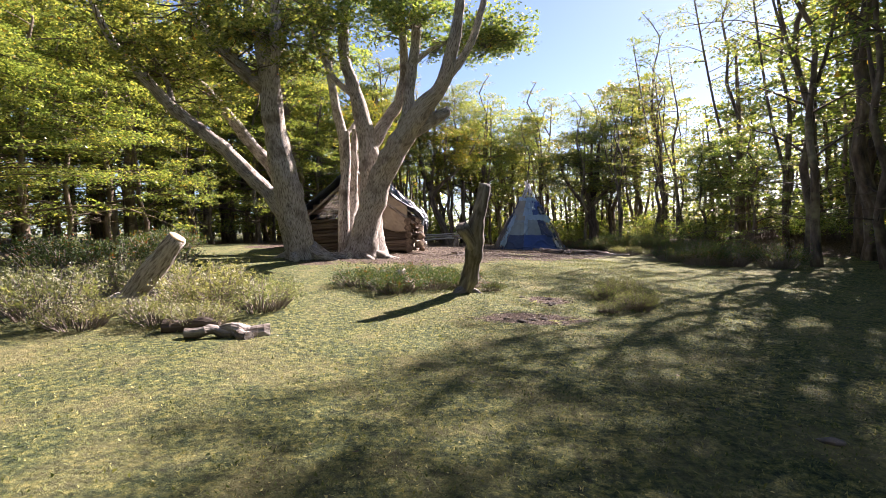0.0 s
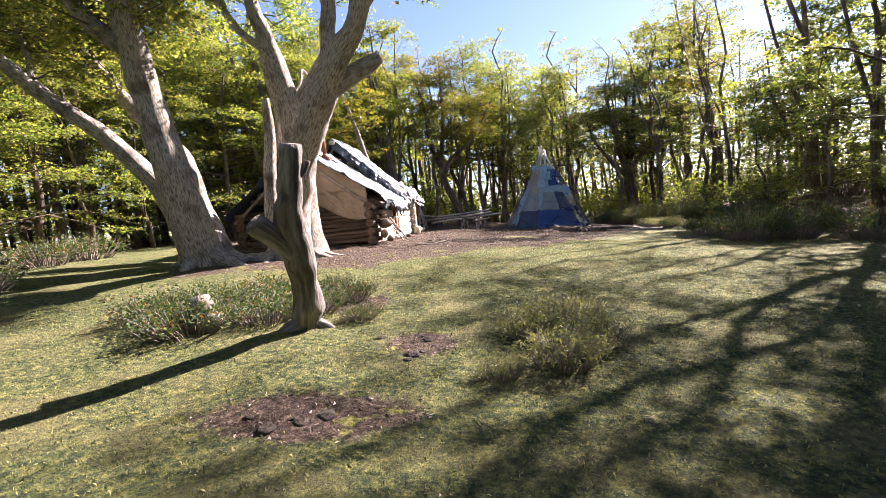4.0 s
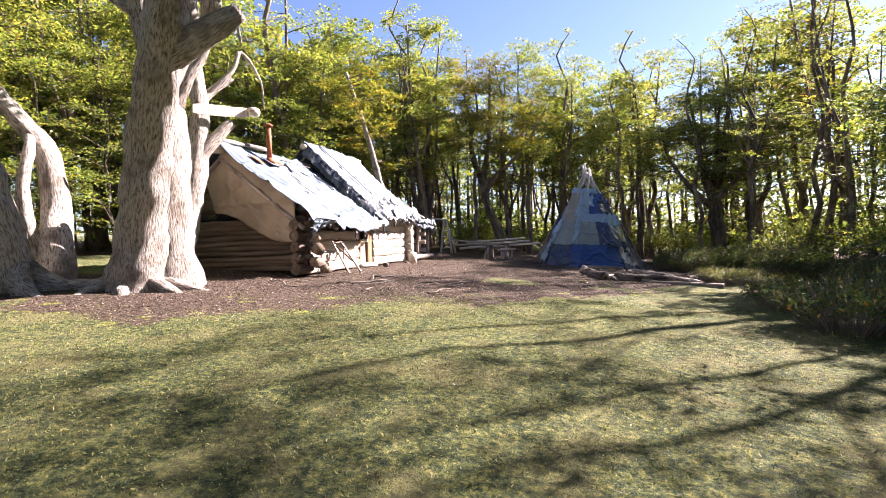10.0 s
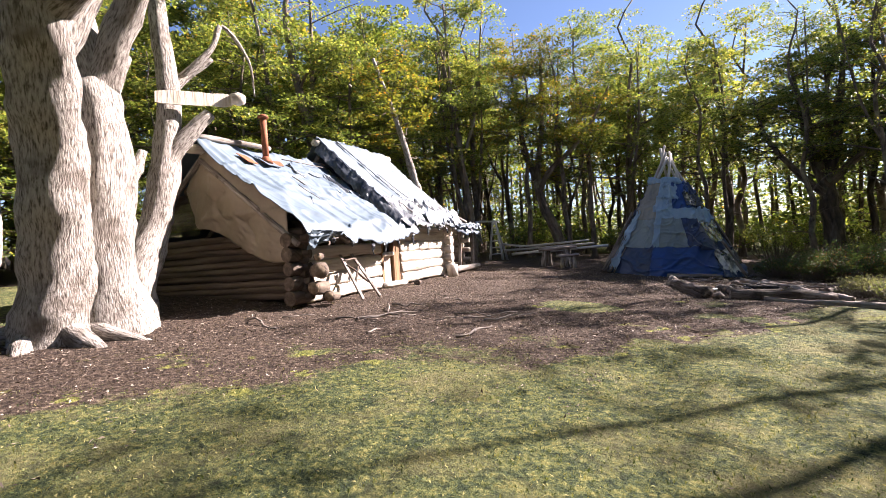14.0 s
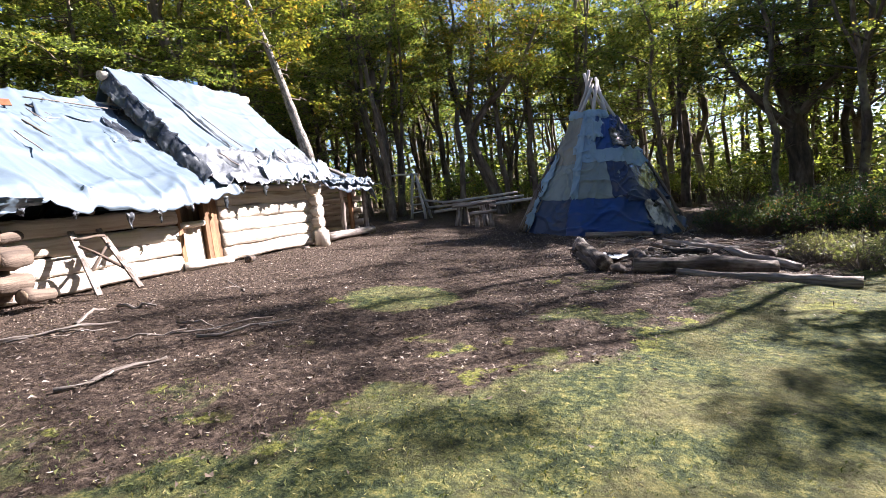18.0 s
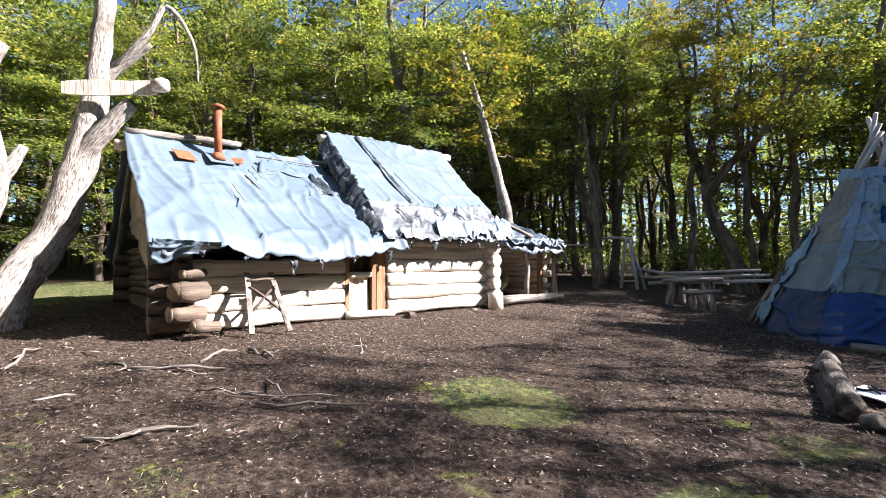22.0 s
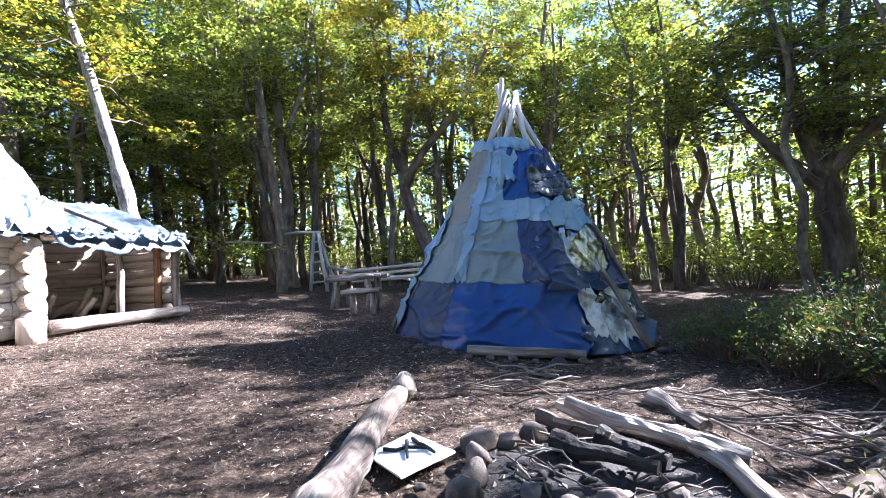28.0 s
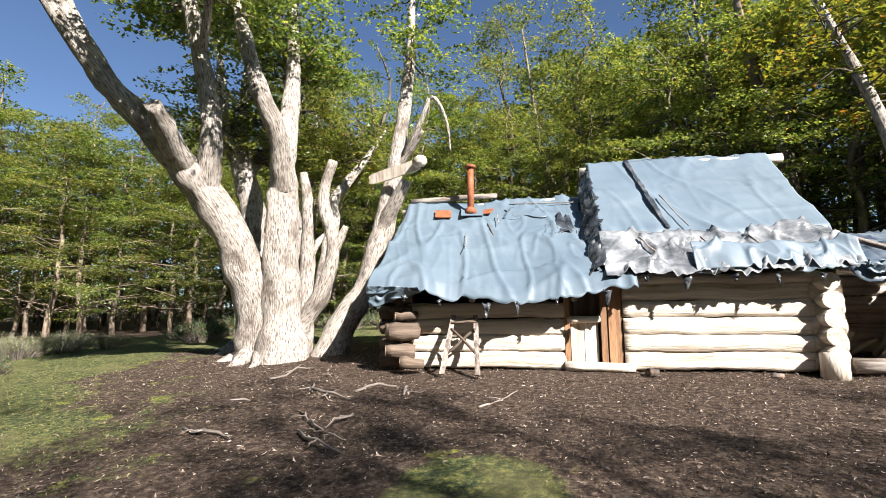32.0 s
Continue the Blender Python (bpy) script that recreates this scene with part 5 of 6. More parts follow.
    base = thing("base_log", "weathered log weighing down the tipi cover", "log")
    p, r = cone(-0.35, 0, 0.2), cone(0.32, 0, 0.2)
    part("log", Geo().tube(bend((p.x, p.y, gz(p.x, p.y) + 0.07), (r.x, r.y, gz(r.x, r.y) + 0.07), 5, 0, 0.02, 4), taper(0.08, 0.07, 5), 9, 0.2), DEADWOOD, base)


build_tipi()


# ---- single trees that stand out ----
def limb_tree(label, lines, crown_count, zmin, seed, leaf, reach=1.8, bark=None):
    rs = random.Random(seed)
    ob = thing("tree", label, "tree")
    live = []
    for i, (pts, r0, r1) in enumerate(lines):
        line = smooth_path(pts, 4)
        part("trunk" if i == 0 else "limb", Geo().tube(line, taper(r0, r1, len(line) - 1), 10, 0.3, seed=seed + i), bark or BARK_DARK, ob)
        live.append(line)
    sprays = []
    g = limb_crown(live, rs, crown_count, reach, zmin, sprays)
    tagged(part("branchwork", g, BARK_DARK, ob), "thin twigs of the crown", kind="stuff")
    part("crown", leaf_mesh("crown", leaf, sprays, 26, 0.18, np.random.default_rng(seed), width=0.95, quads=False), leaf, ob)
    return ob


def up_from(x, y, *offsets):
    return [(x + dx, y + dy, gz(x, y) + dz) for dx, dy, dz in offsets]


limb_tree("dark leaning beech with a crooked side limb", [
    (up_from(0.0, 39.6, (0.25, 0, -0.2), (0, 0, 1.2), (-0.7, 0, 3.0), (-0.9, 0, 4.6), (-0.5, 0.3, 7.5), (-0.3, 0.4, 12)), 0.36, 0.06),
    (up_from(0.0, 39.6, (-0.85, 0, 3.8), (0.0, -0.2, 4.9), (1.0, -0.4, 5.6), (2.1, -0.4, 6.8), (3.2, -0.5, 8.6)), 0.2, 0.04),
    (up_from(0.0, 39.6, (-0.9, 0, 4.4), (-1.6, 0.2, 6.2), (-1.7, 0.3, 8.5), (-2.2, 0.4, 11)), 0.2, 0.04)], 70, 5.5, 31, LEAF_YELLOW, 2.0)
limb_tree("broad dark beech with a thick trunk and low limbs", [
    (up_from(12.2, 40.1, (0, 0, -0.2), (0.05, 0, 1.5), (-0.1, 0, 3.4), (0.4, 0, 5.5), (0.7, 0, 8.0), (0.9, 0, 9.8)), 0.5, 0.04),
    (up_from(12.2, 40.1, (0, 0, 2.8), (-1.2, -0.5, 4.0), (-2.4, -0.8, 5.8), (-2.8, -0.8, 7.6)), 0.2, 0.03),
    (up_from(12.2, 40.1, (-0.1, 0, 3.3), (-0.6, 0, 5.2), (-0.9, 0, 7.4), (-1.2, 0, 9.4)), 0.28, 0.03),
    (up_from(12.2, 40.1, (0, 0, 3.5), (1.3, -0.6, 4.9), (2.6, -1.2, 7.0)), 0.22, 0.03)], 130, 4.0, 32, LEAF, 2.2)
limb_tree("grey beech trunk leaning out over the shed roof", [
    ([(-3.65, 31.25, 0.4), (-3.72, 31.1, 2.0), (-3.85, 30.95, 3.55), (-4.05, 30.8, 4.7), (-4.3, 30.62, 6.1), (-4.7, 30.4, 7.8), (-5.2, 30.2, 9.6)], 0.25, 0.06)], 30, 5.0, 33, LEAF_YELLOW, 1.9, BARK)
limb_tree("tall twin-stemmed beech with mossy bark", [
    (up_from(-3.5, 35.6, (0, 0, -0.2), (0.1, 0, 1.5), (-0.1, 0, 4), (-0.5, 0, 8), (-0.6, 0, 13)), 0.2, 0.04),
    (up_from(-3.5, 35.6, (0, 0, 1.2), (-0.45, 0, 3), (-0.95, 0, 6), (-1.2, 0, 11)), 0.14, 0.03)], 50, 5.0, 34, LEAF)
limb_tree("reddish-barked beech at the edge of the woods", [
    (up_from(17.3, 28.7, (0, 0, -0.2), (0, 0, 2), (0.1, 0, 5), (0, 0, 12)), 0.4, 0.05),
    (up_from(17.3, 28.7, (0, 0, 2.6), (-1.2, -0.5, 3.8), (-2.2, -1.0, 5.5)), 0.14, 0.03)], 80, 3.0, 35, LEAF, 2.2)


# ---- woods farther off, and undergrowth ----
def far_woods():
    rs = random.Random(77)
    rng = np.random.default_rng(77)
    g, sprays = Geo(), []
    n = 0
    while n < 760:
        x, y = rs.uniform(-70, 75), rs.uniform(-45, 100)
        if inside(CLEARING, x, y):
            continue
        d = edge_distance(CLEARING, x, y)
        sunny = x > 3 and 19.5 < y - 1.07 * x < 31
        north = y > 40 and x > -12
        if d < (11 if north else 10 if sunny else 7) or d > 36:
            continue
        n += 1
        h = rs.uniform(9, 11) if x > 5 else rs.uniform(10, 15)
        z = gz(x, y)
        g.tube([(x, y, z - 0.3), (x + rs.uniform(-0.5, 0.5), y, z + h * 0.5), (x + rs.uniform(-0.8, 0.8), y, z + h)], [0.16, 0.11, 0.03], 5, 0, cap=False)
        for s in range(50):
            if s >= 36 and x < -10 and d < 14:
                break
            t = rs.uniform(0.06, 1.0) if s < 36 else rs.uniform(0.0, 0.22)
            r = 2.6 * math.sin(math.pi * min(1, 0.2 + 0.8 * t)) ** 0.6
            a = rs.uniform(0, 6.28)
            q = rs.uniform(0.2, 1) * r
            sprays.append(((x + math.cos(a) * q, y + math.sin(a) * q, z + h * t + 0.4), (math.cos(a), math.sin(a), rs.uniform(-0.1, 0.4)), rs.uniform(0.9, 1.7) * (1.7 if d > 20 else 1.0)))
    me = g.mesh("far_trunks", BARK_DARK)
    tagged(new("far_woods_trunks", me), "crowded dark trunks of the woods behind", "woods", kind="stuff")
    tagged(new("far_woods_foliage", leaf_mesh("far_foliage", LEAF, sprays, 9, 0.55, rng, 0.35, width=0.95, quads=False)), "dense green foliage of the woods behind", "woods", kind="stuff")


far_woods()


def bush_mesh(seed, r, h, stems, per, size, leaf, twig_mat):
    rs = random.Random(seed)
    g, sprays = Geo(), []
    for i in range(stems):
        a, q = rs.uniform(0, 6.28), r * math.sqrt(rs.random())
        foot = Vector((math.cos(a) * q * 0.45, math.sin(a) * q * 0.45, -0.05))
        tip = Vector((math.cos(a) * q, math.sin(a) * q, h * rs.uniform(0.55, 1.05) * (1 - 0.35 * (q / r) ** 2)))
        br = bend(foot, tip, 3, 0, 0.08 * h, i + seed)
        g.tube(br, taper(0.012, 0.004, 3), 4, 0, cap=False)
        for k in range(3):
            a2 = rs.uniform(0, 6.28)
            sprays.append((br[3 - (k > 0)].lerp(br[2], rs.random()), (math.cos(a2) * 0.6 + (tip.x - foot.x), math.sin(a2) * 0.6 + (tip.y - foot.y), rs.uniform(0.2, 0.9)), rs.uniform(0.12, 0.26) * (0.6 + h)))
    return g, leaf_mesh("foliage", leaf, sprays, per, size, np.random.default_rng(seed), 0.7, quads=h < 1.5)


def bush_proto(seed, label, r, h, stems, per, size, leaf, twig_mat):
    g, fol = bush_mesh(seed, r, h, stems, per, size, leaf, twig_mat)
    ob = thing("shrub", label, "shrub")
    part("stem_tangle", g, twig_mat, ob)
    part("foliage", fol, leaf, ob)
    return ob


def plant(proto, places, group):
    for i, (x, y, s, rz) in enumerate(places):
        m = pose(x, y, gz(x, y) - 0.02, 0, 0, rz) @ Matrix.Diagonal((s, s, s, 1))
        ob = proto if i == 0 else copy_thing(proto, m)
        ob.matrix_basis = m
        tagged(ob, group=group)


plant(bush_proto(51, "pale sunlit shrub with dry yellowish leaves in the turf", 0.75, 0.62, 95, 11, 0.045, LEAF_PALE, DEADWOOD),
      [(-4.7, 6.2, 0.7, 0), (-3.95, 6.6, 0.7, 50), (-3.3, 6.45, 0.65, 110), (-3.7, 7.6, 1.15, 200), (-4.4, 8.2, 1.2, 270), (-3.0, 7.6, 0.9, 320), (-5.5, 6.6, 1.1, 30), (-5.6, 8.4, 1.1, 80), (-6.8, 7.5, 1.0, 10), (-5.9, 9.8, 0.9, 140)], "pale shrubs round the stump")
plant(bush_proto(52, "low dark green shrub with small leaves", 0.7, 0.48, 90, 9, 0.05, LEAF_BUSH, DEADWOOD),
      [(-1.1, 9.7, 1.0, 0), (-1.9, 10.3, 0.95, 70), (-0.4, 10.2, 0.85, 140), (-1.4, 10.6, 0.9, 200), (0.1, 10.7, 0.7, 15), (-0.6, 11.3, 0.85, 95), (0.4, 11.5, 0.6, 160), (-1.1, 11.5, 0.8, 220), (-0.1, 12.1, 0.6, 310), (0.85, 10.3, 0.45, 45), (-7.9, 11.6, 1.5, 20), (-9.2, 12.0, 1.6, 100), (-10.4, 12.6, 1.6, 240), (-7.0, 12.2, 1.3, 300), (-8.4, 10.6, 1.2, 330), (-9.6, 16.2, 1.6, 0), (-10.0, 18.0, 1.7, 60)], "low shrubs in the turf")
plant(bush_proto(53, "bushy dark shrub with bare stems and small grey-green leaves", 0.95, 0.95, 130, 10, 0.06, LEAF_BUSH, DEADWOOD),
      [(9.5, 18.5, 1.0, 0), (10.6, 18.3, 0.9, 60), (9.4, 20.8, 0.8, 130), (11.2, 21.0, 0.95, 210), (12.4, 20.6, 1.0, 280), (12.0, 23.5, 1.0, 40), (13.0, 25.5, 1.1, 90), (11.6, 17.2, 1.0, 10)], "shrubs along the right of the turf")
plant(bush_proto(54, "dense leafy green shrub beside the tipi", 0.9, 1.0, 150, 12, 0.06, LEAF_BUSH, BARK_DARK),
      [(8.5, 31.0, 0.8, 0), (9.2, 30.2, 0.9, 60), (10.1, 29.6, 1.0, 130), (11.0, 29.4, 1.0, 200), (9.9, 31.0, 1.1, 280), (11.8, 28.6, 1.1, 20), (11.2, 30.8, 1.2, 70), (12.6, 30.4, 1.2, 100), (12.4, 27.6, 1.0, 160)], "green shrubs beside the tipi")
plant(bush_proto(55, "tuft of dry grass and thin pale stems", 0.55, 0.55, 90, 7, 0.045, LEAF_PALE, DEADWOOD),
      [(9.2, 26.5, 1.0, 0), (9.55, 27.2, 0.9, 200), (9.6, 25.8, 1.0, 80), (10.2, 26.6, 1.0, 150), (10.4, 25.2, 0.8, 30), (3.3, 9.7, 0.9, 20), (3.55, 9.3, 0.7, 140), (2.95, 9.5, 0.75, 260), (3.15, 8.6, 0.75, 0), (3.45, 8.9, 0.5, 100), (2.6, 8.35, 0.45, 10)], "dry tufts")

# ---- undergrowth at the foot of the woods ----
def undergrowth():
    rs = random.Random(5)
    proto = bush_proto(56, "young beech thicket at the foot of the woods", 1.3, 1.9, 56, 9, 0.17, LEAF, BARK_DARK)
    places = []
    while len(places) < 95:
        x, y = rs.uniform(-24, 26), rs.uniform(-4, 52)
        if inside(CLEARING, x, y):
            continue
        d = edge_distance(CLEARING, x, y)
        if 0.6 < d < 16 and not (x < -9 and rs.random() < 0.75) and not (y > 37 and (d < 2.5 or rs.random() < 0.3)):
            places.append((x, y, rs.uniform(0.7, 1.35), rs.uniform(0, 360)))
    plant(proto, places, "thicket under the trees")


undergrowth()

# ---- stump, snag and dead log in the turf ----
stump = thing("leaning_stump", "leaning sawn beech stump with a pale cut top", "stump")
part("trunk", Geo().tube(smooth_path([(-4.85, 7.24, 0.3), (-4.6, 7.24, 0.75), (-4.3, 7.22, 1.12), (-3.95, 7.2, 1.52)], 4), taper(0.2, 0.125, 12), 14, 0.25, knots=0.12), BARK, stump)
part("cut_face", Geo().tube([(-3.955, 7.2, 1.515), (-3.94, 7.2, 1.535)], [0.122, 0.118], 14, 0.1), FRESHCUT, stump, "pale orange fresh cut")
part("root", Geo().tube(bend((-4.8, 7.2, 0.62), (-5.3, 6.9, gz(-5.3, 6.9)), 4, 0, 0.05, 2), taper(0.16, 0.05, 4), 9, 0.3), BARK, stump)
snag = thing("dead_snag", "weathered dead trunk snapped off above a knot", "snag")
part("trunk", Geo().tube(smooth_path([(0.22, 10.0, -0.1), (0.3, 9.9, 0.3), (0.42, 9.72, 0.7), (0.47, 9.48, 1.15), (0.49, 9.32, 1.5), (0.6, 9.22, 1.9), (0.68, 9.16, 2.28)], 5), [0.2, 0.19, 0.17, 0.16, 0.15, 0.15, 0.155, 0.155] + [0.16] * 7 + [0.155] * 6 + [0.15] * 5 + [0.14, 0.135, 0.13, 0.12, 0.105], 20, 0.35, knots=0.25, furrow=0.08), SNAGWOOD, snag)
part("branch_stub", Geo().tube(smooth_path([(0.46, 9.5, 1.08), (0.36, 9.28, 1.3), (0.22, 9.05, 1.5)], 4), taper(0.12, 0.10, 8), 12, 0.4, knots=0.3), SNAGWOOD, snag, "hollow broken branch stub")
part("branch_stub", Geo().tube(smooth_path([(0.60, 9.22, 1.85), (0.74, 9.25, 2.0), (0.80, 9.27, 2.1)], 3), taper(0.06, 0.03, 6), 8, 0.3), SNAGWOOD, snag)
part("root", Geo().tube(smooth_path([(0.3, 9.9, 0.3), (0.1, 9.75, 0.2), (-0.05, 9.65, 0.08)], 3), taper(0.12, 0.05, 6), 9, 0.4), SNAGWOOD, snag)
part("root", Geo().tube(smooth_path([(0.3, 9.95, 0.28), (0.5, 9.95, 0.17), (0.68, 9.9, 0.06)], 3), taper(0.10, 0.04, 6), 9, 0.4), SNAGWOOD, snag)
for k, (label, a, b, r, rr) in enumerate((("broken bleached log lying in the turf", (-2.85, 5.95), (-2.3, 6.1), 0.075, 0.085), ("split log with torn pinkish wood among the shrubs", (-3.2, 5.85), (-2.7, 5.95), 0.07, 0.06), ("rotten dark log among the shrubs", (-3.6, 6.1), (-2.95, 6.2), 0.085, 0.07), ("broken bleached log leaning on the others", (-2.75, 6.15), (-2.45, 5.85), 0.05, 0.05), ("grey driftwood-like log by the shrubs", (-1.25, 9.85), (-0.75, 9.75), 0.14, 0.12))):
    lg = thing("dead_log", label, "log")
    part("log", Geo().tube(bend((a[0], a[1], gz(*a) + r * 0.8), (b[0], b[1], gz(*b) + r * 0.9), 9, 0, 0.07, a[0] + k), taper(r, rr, 9), 10, 0.6, seed=k, knots=0.5), LOGDARK if k == 2 else DEADWOOD, lg, "", k == 4)
part("upright_piece", Geo().tube(bend((-0.95, 9.8, 0.25), (-1.0, 9.82, 0.72), 4, 0, 0.03, 2), taper(0.13, 0.1, 4), 10, 0.5, knots=0.4), DEADWOOD, lg)


# ---- planks on the old beech ----
def plank_on(label, a, b, w, th, up_dir, mat=None):
    ob = thing("plank_sign", label, "sign")
    a, b, u = Vector(a), Vector(b), Vector(up_dir).normalized()
    d = (b - a).normalized()
    n = d.cross(u).normalized()
    g = Geo()
    def fn(s):
        def f(i, j):
            w2 = w * (0.5 + 0.06 * noise.noise((i * 5, 1, 2))) * (1 - 0.25 * (abs(2 * i - 1) ** 8))
            return a.lerp(b, i) + u * (j - 0.5) * 2 * w2 + n * s * th
        return f
    g.grid(fn(0.5), 14, 2)
    k = len(g.v)
    g.grid(fn(-0.5), 14, 2)
    for i in range(14):
        for j in (0, 2):
            p = i * 3 + j
            g.f.append((p, p + 3, p + 3 + k, p + k))
    for p in (0, 1):
        g.f.append((p, p + 1, p + 1 + k, p + k))
        q = 14 * 3 + p
        g.f.append((q, q + 1, q + 1 + k, q + k))
    part("board", g, mat or DEADWOOD, ob, "", False)
    return ob


plank_on("pale weathered plank nailed across the sign trunk", (-3.6, 19.2, 4.98), (-3.05, 20.6, 5.12), 0.27, 0.05, (0.1, 0, 1), LOGWOOD)
part("end_knob", Geo().tube([(-2.98, 20.5, 5.12), (-2.9, 20.65, 5.14), (-2.86, 20.75, 5.15)], [0.12, 0.15, 0.1], 10, 0.2), LOGWOOD, bpy.data.objects["plank_sign"])
plank_on("small pale board nailed to the beech trunk", (-2.62, 17.0, 3.62), (-2.66, 17.6, 3.66), 0.13, 0.035, (0, 0, 1), LOGWOOD)

# ---- in front of the hut ----
horse = thing("sawhorse", "home-made sawhorse of rough sticks leaning by the hut wall", "sawhorse")
hz = 0.68
def lath(a, b, w, th, n=4):
    """A flat sawn board from a to b, its broad side to the yard."""
    a, b = Vector(a), Vector(b)
    d = (b - a).normalized()
    s = d.cross(Vector((1, 0, 0.4))).normalized()
    u = s.cross(d)
    g = Geo()
    for k in range(n + 1):
        p = a.lerp(b, k / n)
        q = w * (1 + 0.12 * noise.noise((k * 1.7, a.y * 9, 1)))
        g.v += [p - s * q / 2 - u * th / 2, p + s * q / 2 - u * th / 2, p + s * q / 2 + u * th / 2, p - s * q / 2 + u * th / 2]
    for k in range(n):
        for m in range(4):
            g.f.append((k * 4 + m, k * 4 + (m + 1) % 4, k * 4 + 4 + (m + 1) % 4, k * 4 + 4 + m))
    g.f += [(3, 2, 1, 0), (n * 4, n * 4 + 1, n * 4 + 2, n * 4 + 3)]
    return g


for a, b in (((-0.72, 21.55, hz - 0.03), (-1.32, 21.66, hz + 0.95)), ((-0.68, 22.16, hz - 0.03), (-1.30, 22.06, hz + 0.95))):
    part("leg", lath(a, b, 0.085, 0.035), DEADWOOD, horse, "", False)
for a, b in (((-0.93, 21.6, hz + 0.3), (-1.15, 22.08, hz + 0.72)), ((-0.92, 22.12, hz + 0.3), (-1.15, 21.64, hz + 0.72)), ((-1.22, 21.64, hz + 0.82), (-1.2, 22.08, hz + 0.84))):
    part("brace", Geo().tube(bend(a, b, 3, 0, 0.02, b[2]), taper(0.028, 0.022, 3), 7, 0.15), LOGDARK, horse)
# wood and cut faces are coloured darker for the shade under the eave
for i, (a, b, r) in enumerate((((-1.02, 20.5, 1.36), (-1.3, 21.0, 1.36), 0.19), ((-1.12, 20.45, 1.02), (-1.25, 20.95, 1.0), 0.16), ((-1.1, 20.62, 1.62), (-1.3, 20.98, 1.64), 0.1), ((-1.0, 20.75, 0.82), (-1.1, 21.15, 0.78), 0.12))):
    st = thing("cut_log", "short thick cut log stacked at the hut corner", "log", group="logs stacked at the hut corner")
    r *= 0.85
    part("log", Geo().tube(bend(a, b, 4, 0, 0.02, i), taper(r, r * 0.92, 4), 18, 0.5, seed=i, knots=0.3), LOGDARK, st)
    d = (Vector(b) - Vector(a)).normalized()
    part("cut_face", Geo().tube([Vector(a) - d * 0.012, Vector(a) + d * 0.004], [r * 0.88, r * 0.9], 12, 0.15, seed=i), LOGEND, st)
    part("cut_face", Geo().tube([Vector(b) - d * 0.004, Vector(b) + d * 0.012], [r * 0.84, r * 0.82], 12, 0.15, seed=i), LOGEND, st)


def stone(name, label, x, y, s, seed, mat=None, group="", sink=0.3, category="stone"):
    bm = bmesh.new()
    bmesh.ops.create_icosphere(bm, subdivisions=3, radius=1)
    rp = random.Random(seed)
    planes = [Vector((rp.gauss(0, 1), rp.gauss(0, 1), rp.gauss(0, 1))).normalized() for _ in range(7)]
    for v in bm.verts:
        n = 1 + 0.32 * noise.noise(v.co * 1.1 + Vector((seed, 0, 0))) + 0.16 * abs(noise.noise(v.co * 2.3 + Vector((0, seed, 0)))) + 0.05 * noise.noise(v.co * 6 + Vector((0, seed, 2)))
        for pl in planes:
            e = v.co.dot(pl) - 0.72
            if e > 0:
                v.co -= pl * e * 0.85
        v.co = Vector((v.co.x * s[0], v.co.y * s[1], v.co.z * s[2])) * n
    me = bpy.data.meshes.new(name)
    bm.to_mesh(me)
    bm.free()
    me.polygons.foreach_set("use_smooth", [True] * len(me.polygons))
    me.materials.append(mat or STONE)
    ob = new(name, me)
    ob.matrix_basis = pose(x, y, gz(x, y) + s[2] * (1 - sink * 1.6), 0, 0, seed * 57)
    return tagged(ob, label, category, group)


stone("stone", "small dark stone by the hut wall", -1.15, 24.95, (0.11, 0.09, 0.09), 1)
stone("stone", "pale flat stone by the hut wall", -1.1, 26.75, (0.13, 0.08, 0.05), 2)
stone("stone", "pale flat stone in the turf", 2.5, 3.55, (0.09, 0.06, 0.03), 3)

rs_c = random.Random(9)
for i in range(20):
    cx, cy = ((1.1, 7.5), (1.75, 8.9), (1.75, 9.4), (0.0, 11.2))[i % 4]
    x, y, s = cx + rs_c.gauss(0, 0.35 if i % 4 == 0 else 0.2), cy + rs_c.gauss(0, 0.14), rs_c.uniform(0.04, 0.1)
    stone("soil_clod", "dark clod of turned soil in the turf", x, y, (s, s * 0.8, s * 0.45), 70 + i, CLOD, "clods of turned soil", 0.5, "soil")

# ---- pole table and bench ----
table = thing("pole_table", "rustic table of split poles on stake legs", "table")
tz = gz(1.2, 33.0)
for k in range(5):
    part("top_pole", Geo().tube(bend((0.5 + 0.08 * (k % 2), 32.75 + k * 0.13, tz + 0.74), (1.75 + 0.12 * (k % 3), 32.8 + k * 0.13, tz + 0.76), 5, 0, 0.05, k), taper(0.065, 0.055, 5), 8, 0.3, seed=k), DEADWOOD, table)
for x, y, lean in ((0.72, 32.85, -0.12), (0.8, 33.2, 0.05), (1.55, 32.85, 0.1), (1.62, 33.2, -0.04)):
    part("leg", Geo().tube(bend((x + lean, y, tz - 0.1), (x, y, tz + 0.7), 3, 0, 0.03, x), taper(0.11, 0.085, 3), 10, 0.25, seed=y), DEADWOOD, table)
bench = thing("pole_bench", "low bench of two rough poles on stakes", "bench")
for k in range(2):
    part("seat_pole", Geo().tube(bend((1.3, 32.2 + 0.13 * k, tz + 0.45), (2.15, 32.35 + 0.13 * k, tz + 0.47), 5, 0, 0.04, k + 9), taper(0.06, 0.055, 5), 8, 0.2, seed=k), DEADWOOD, bench)
for x, y in ((1.5, 32.32), (1.98, 32.4)):
    part("leg", Geo().tube(bend((x, y, tz - 0.1), (x, y, tz + 0.41), 2, 0, 0.02, x), taper(0.085, 0.07, 2), 8, 0.2), DEADWOOD, bench)
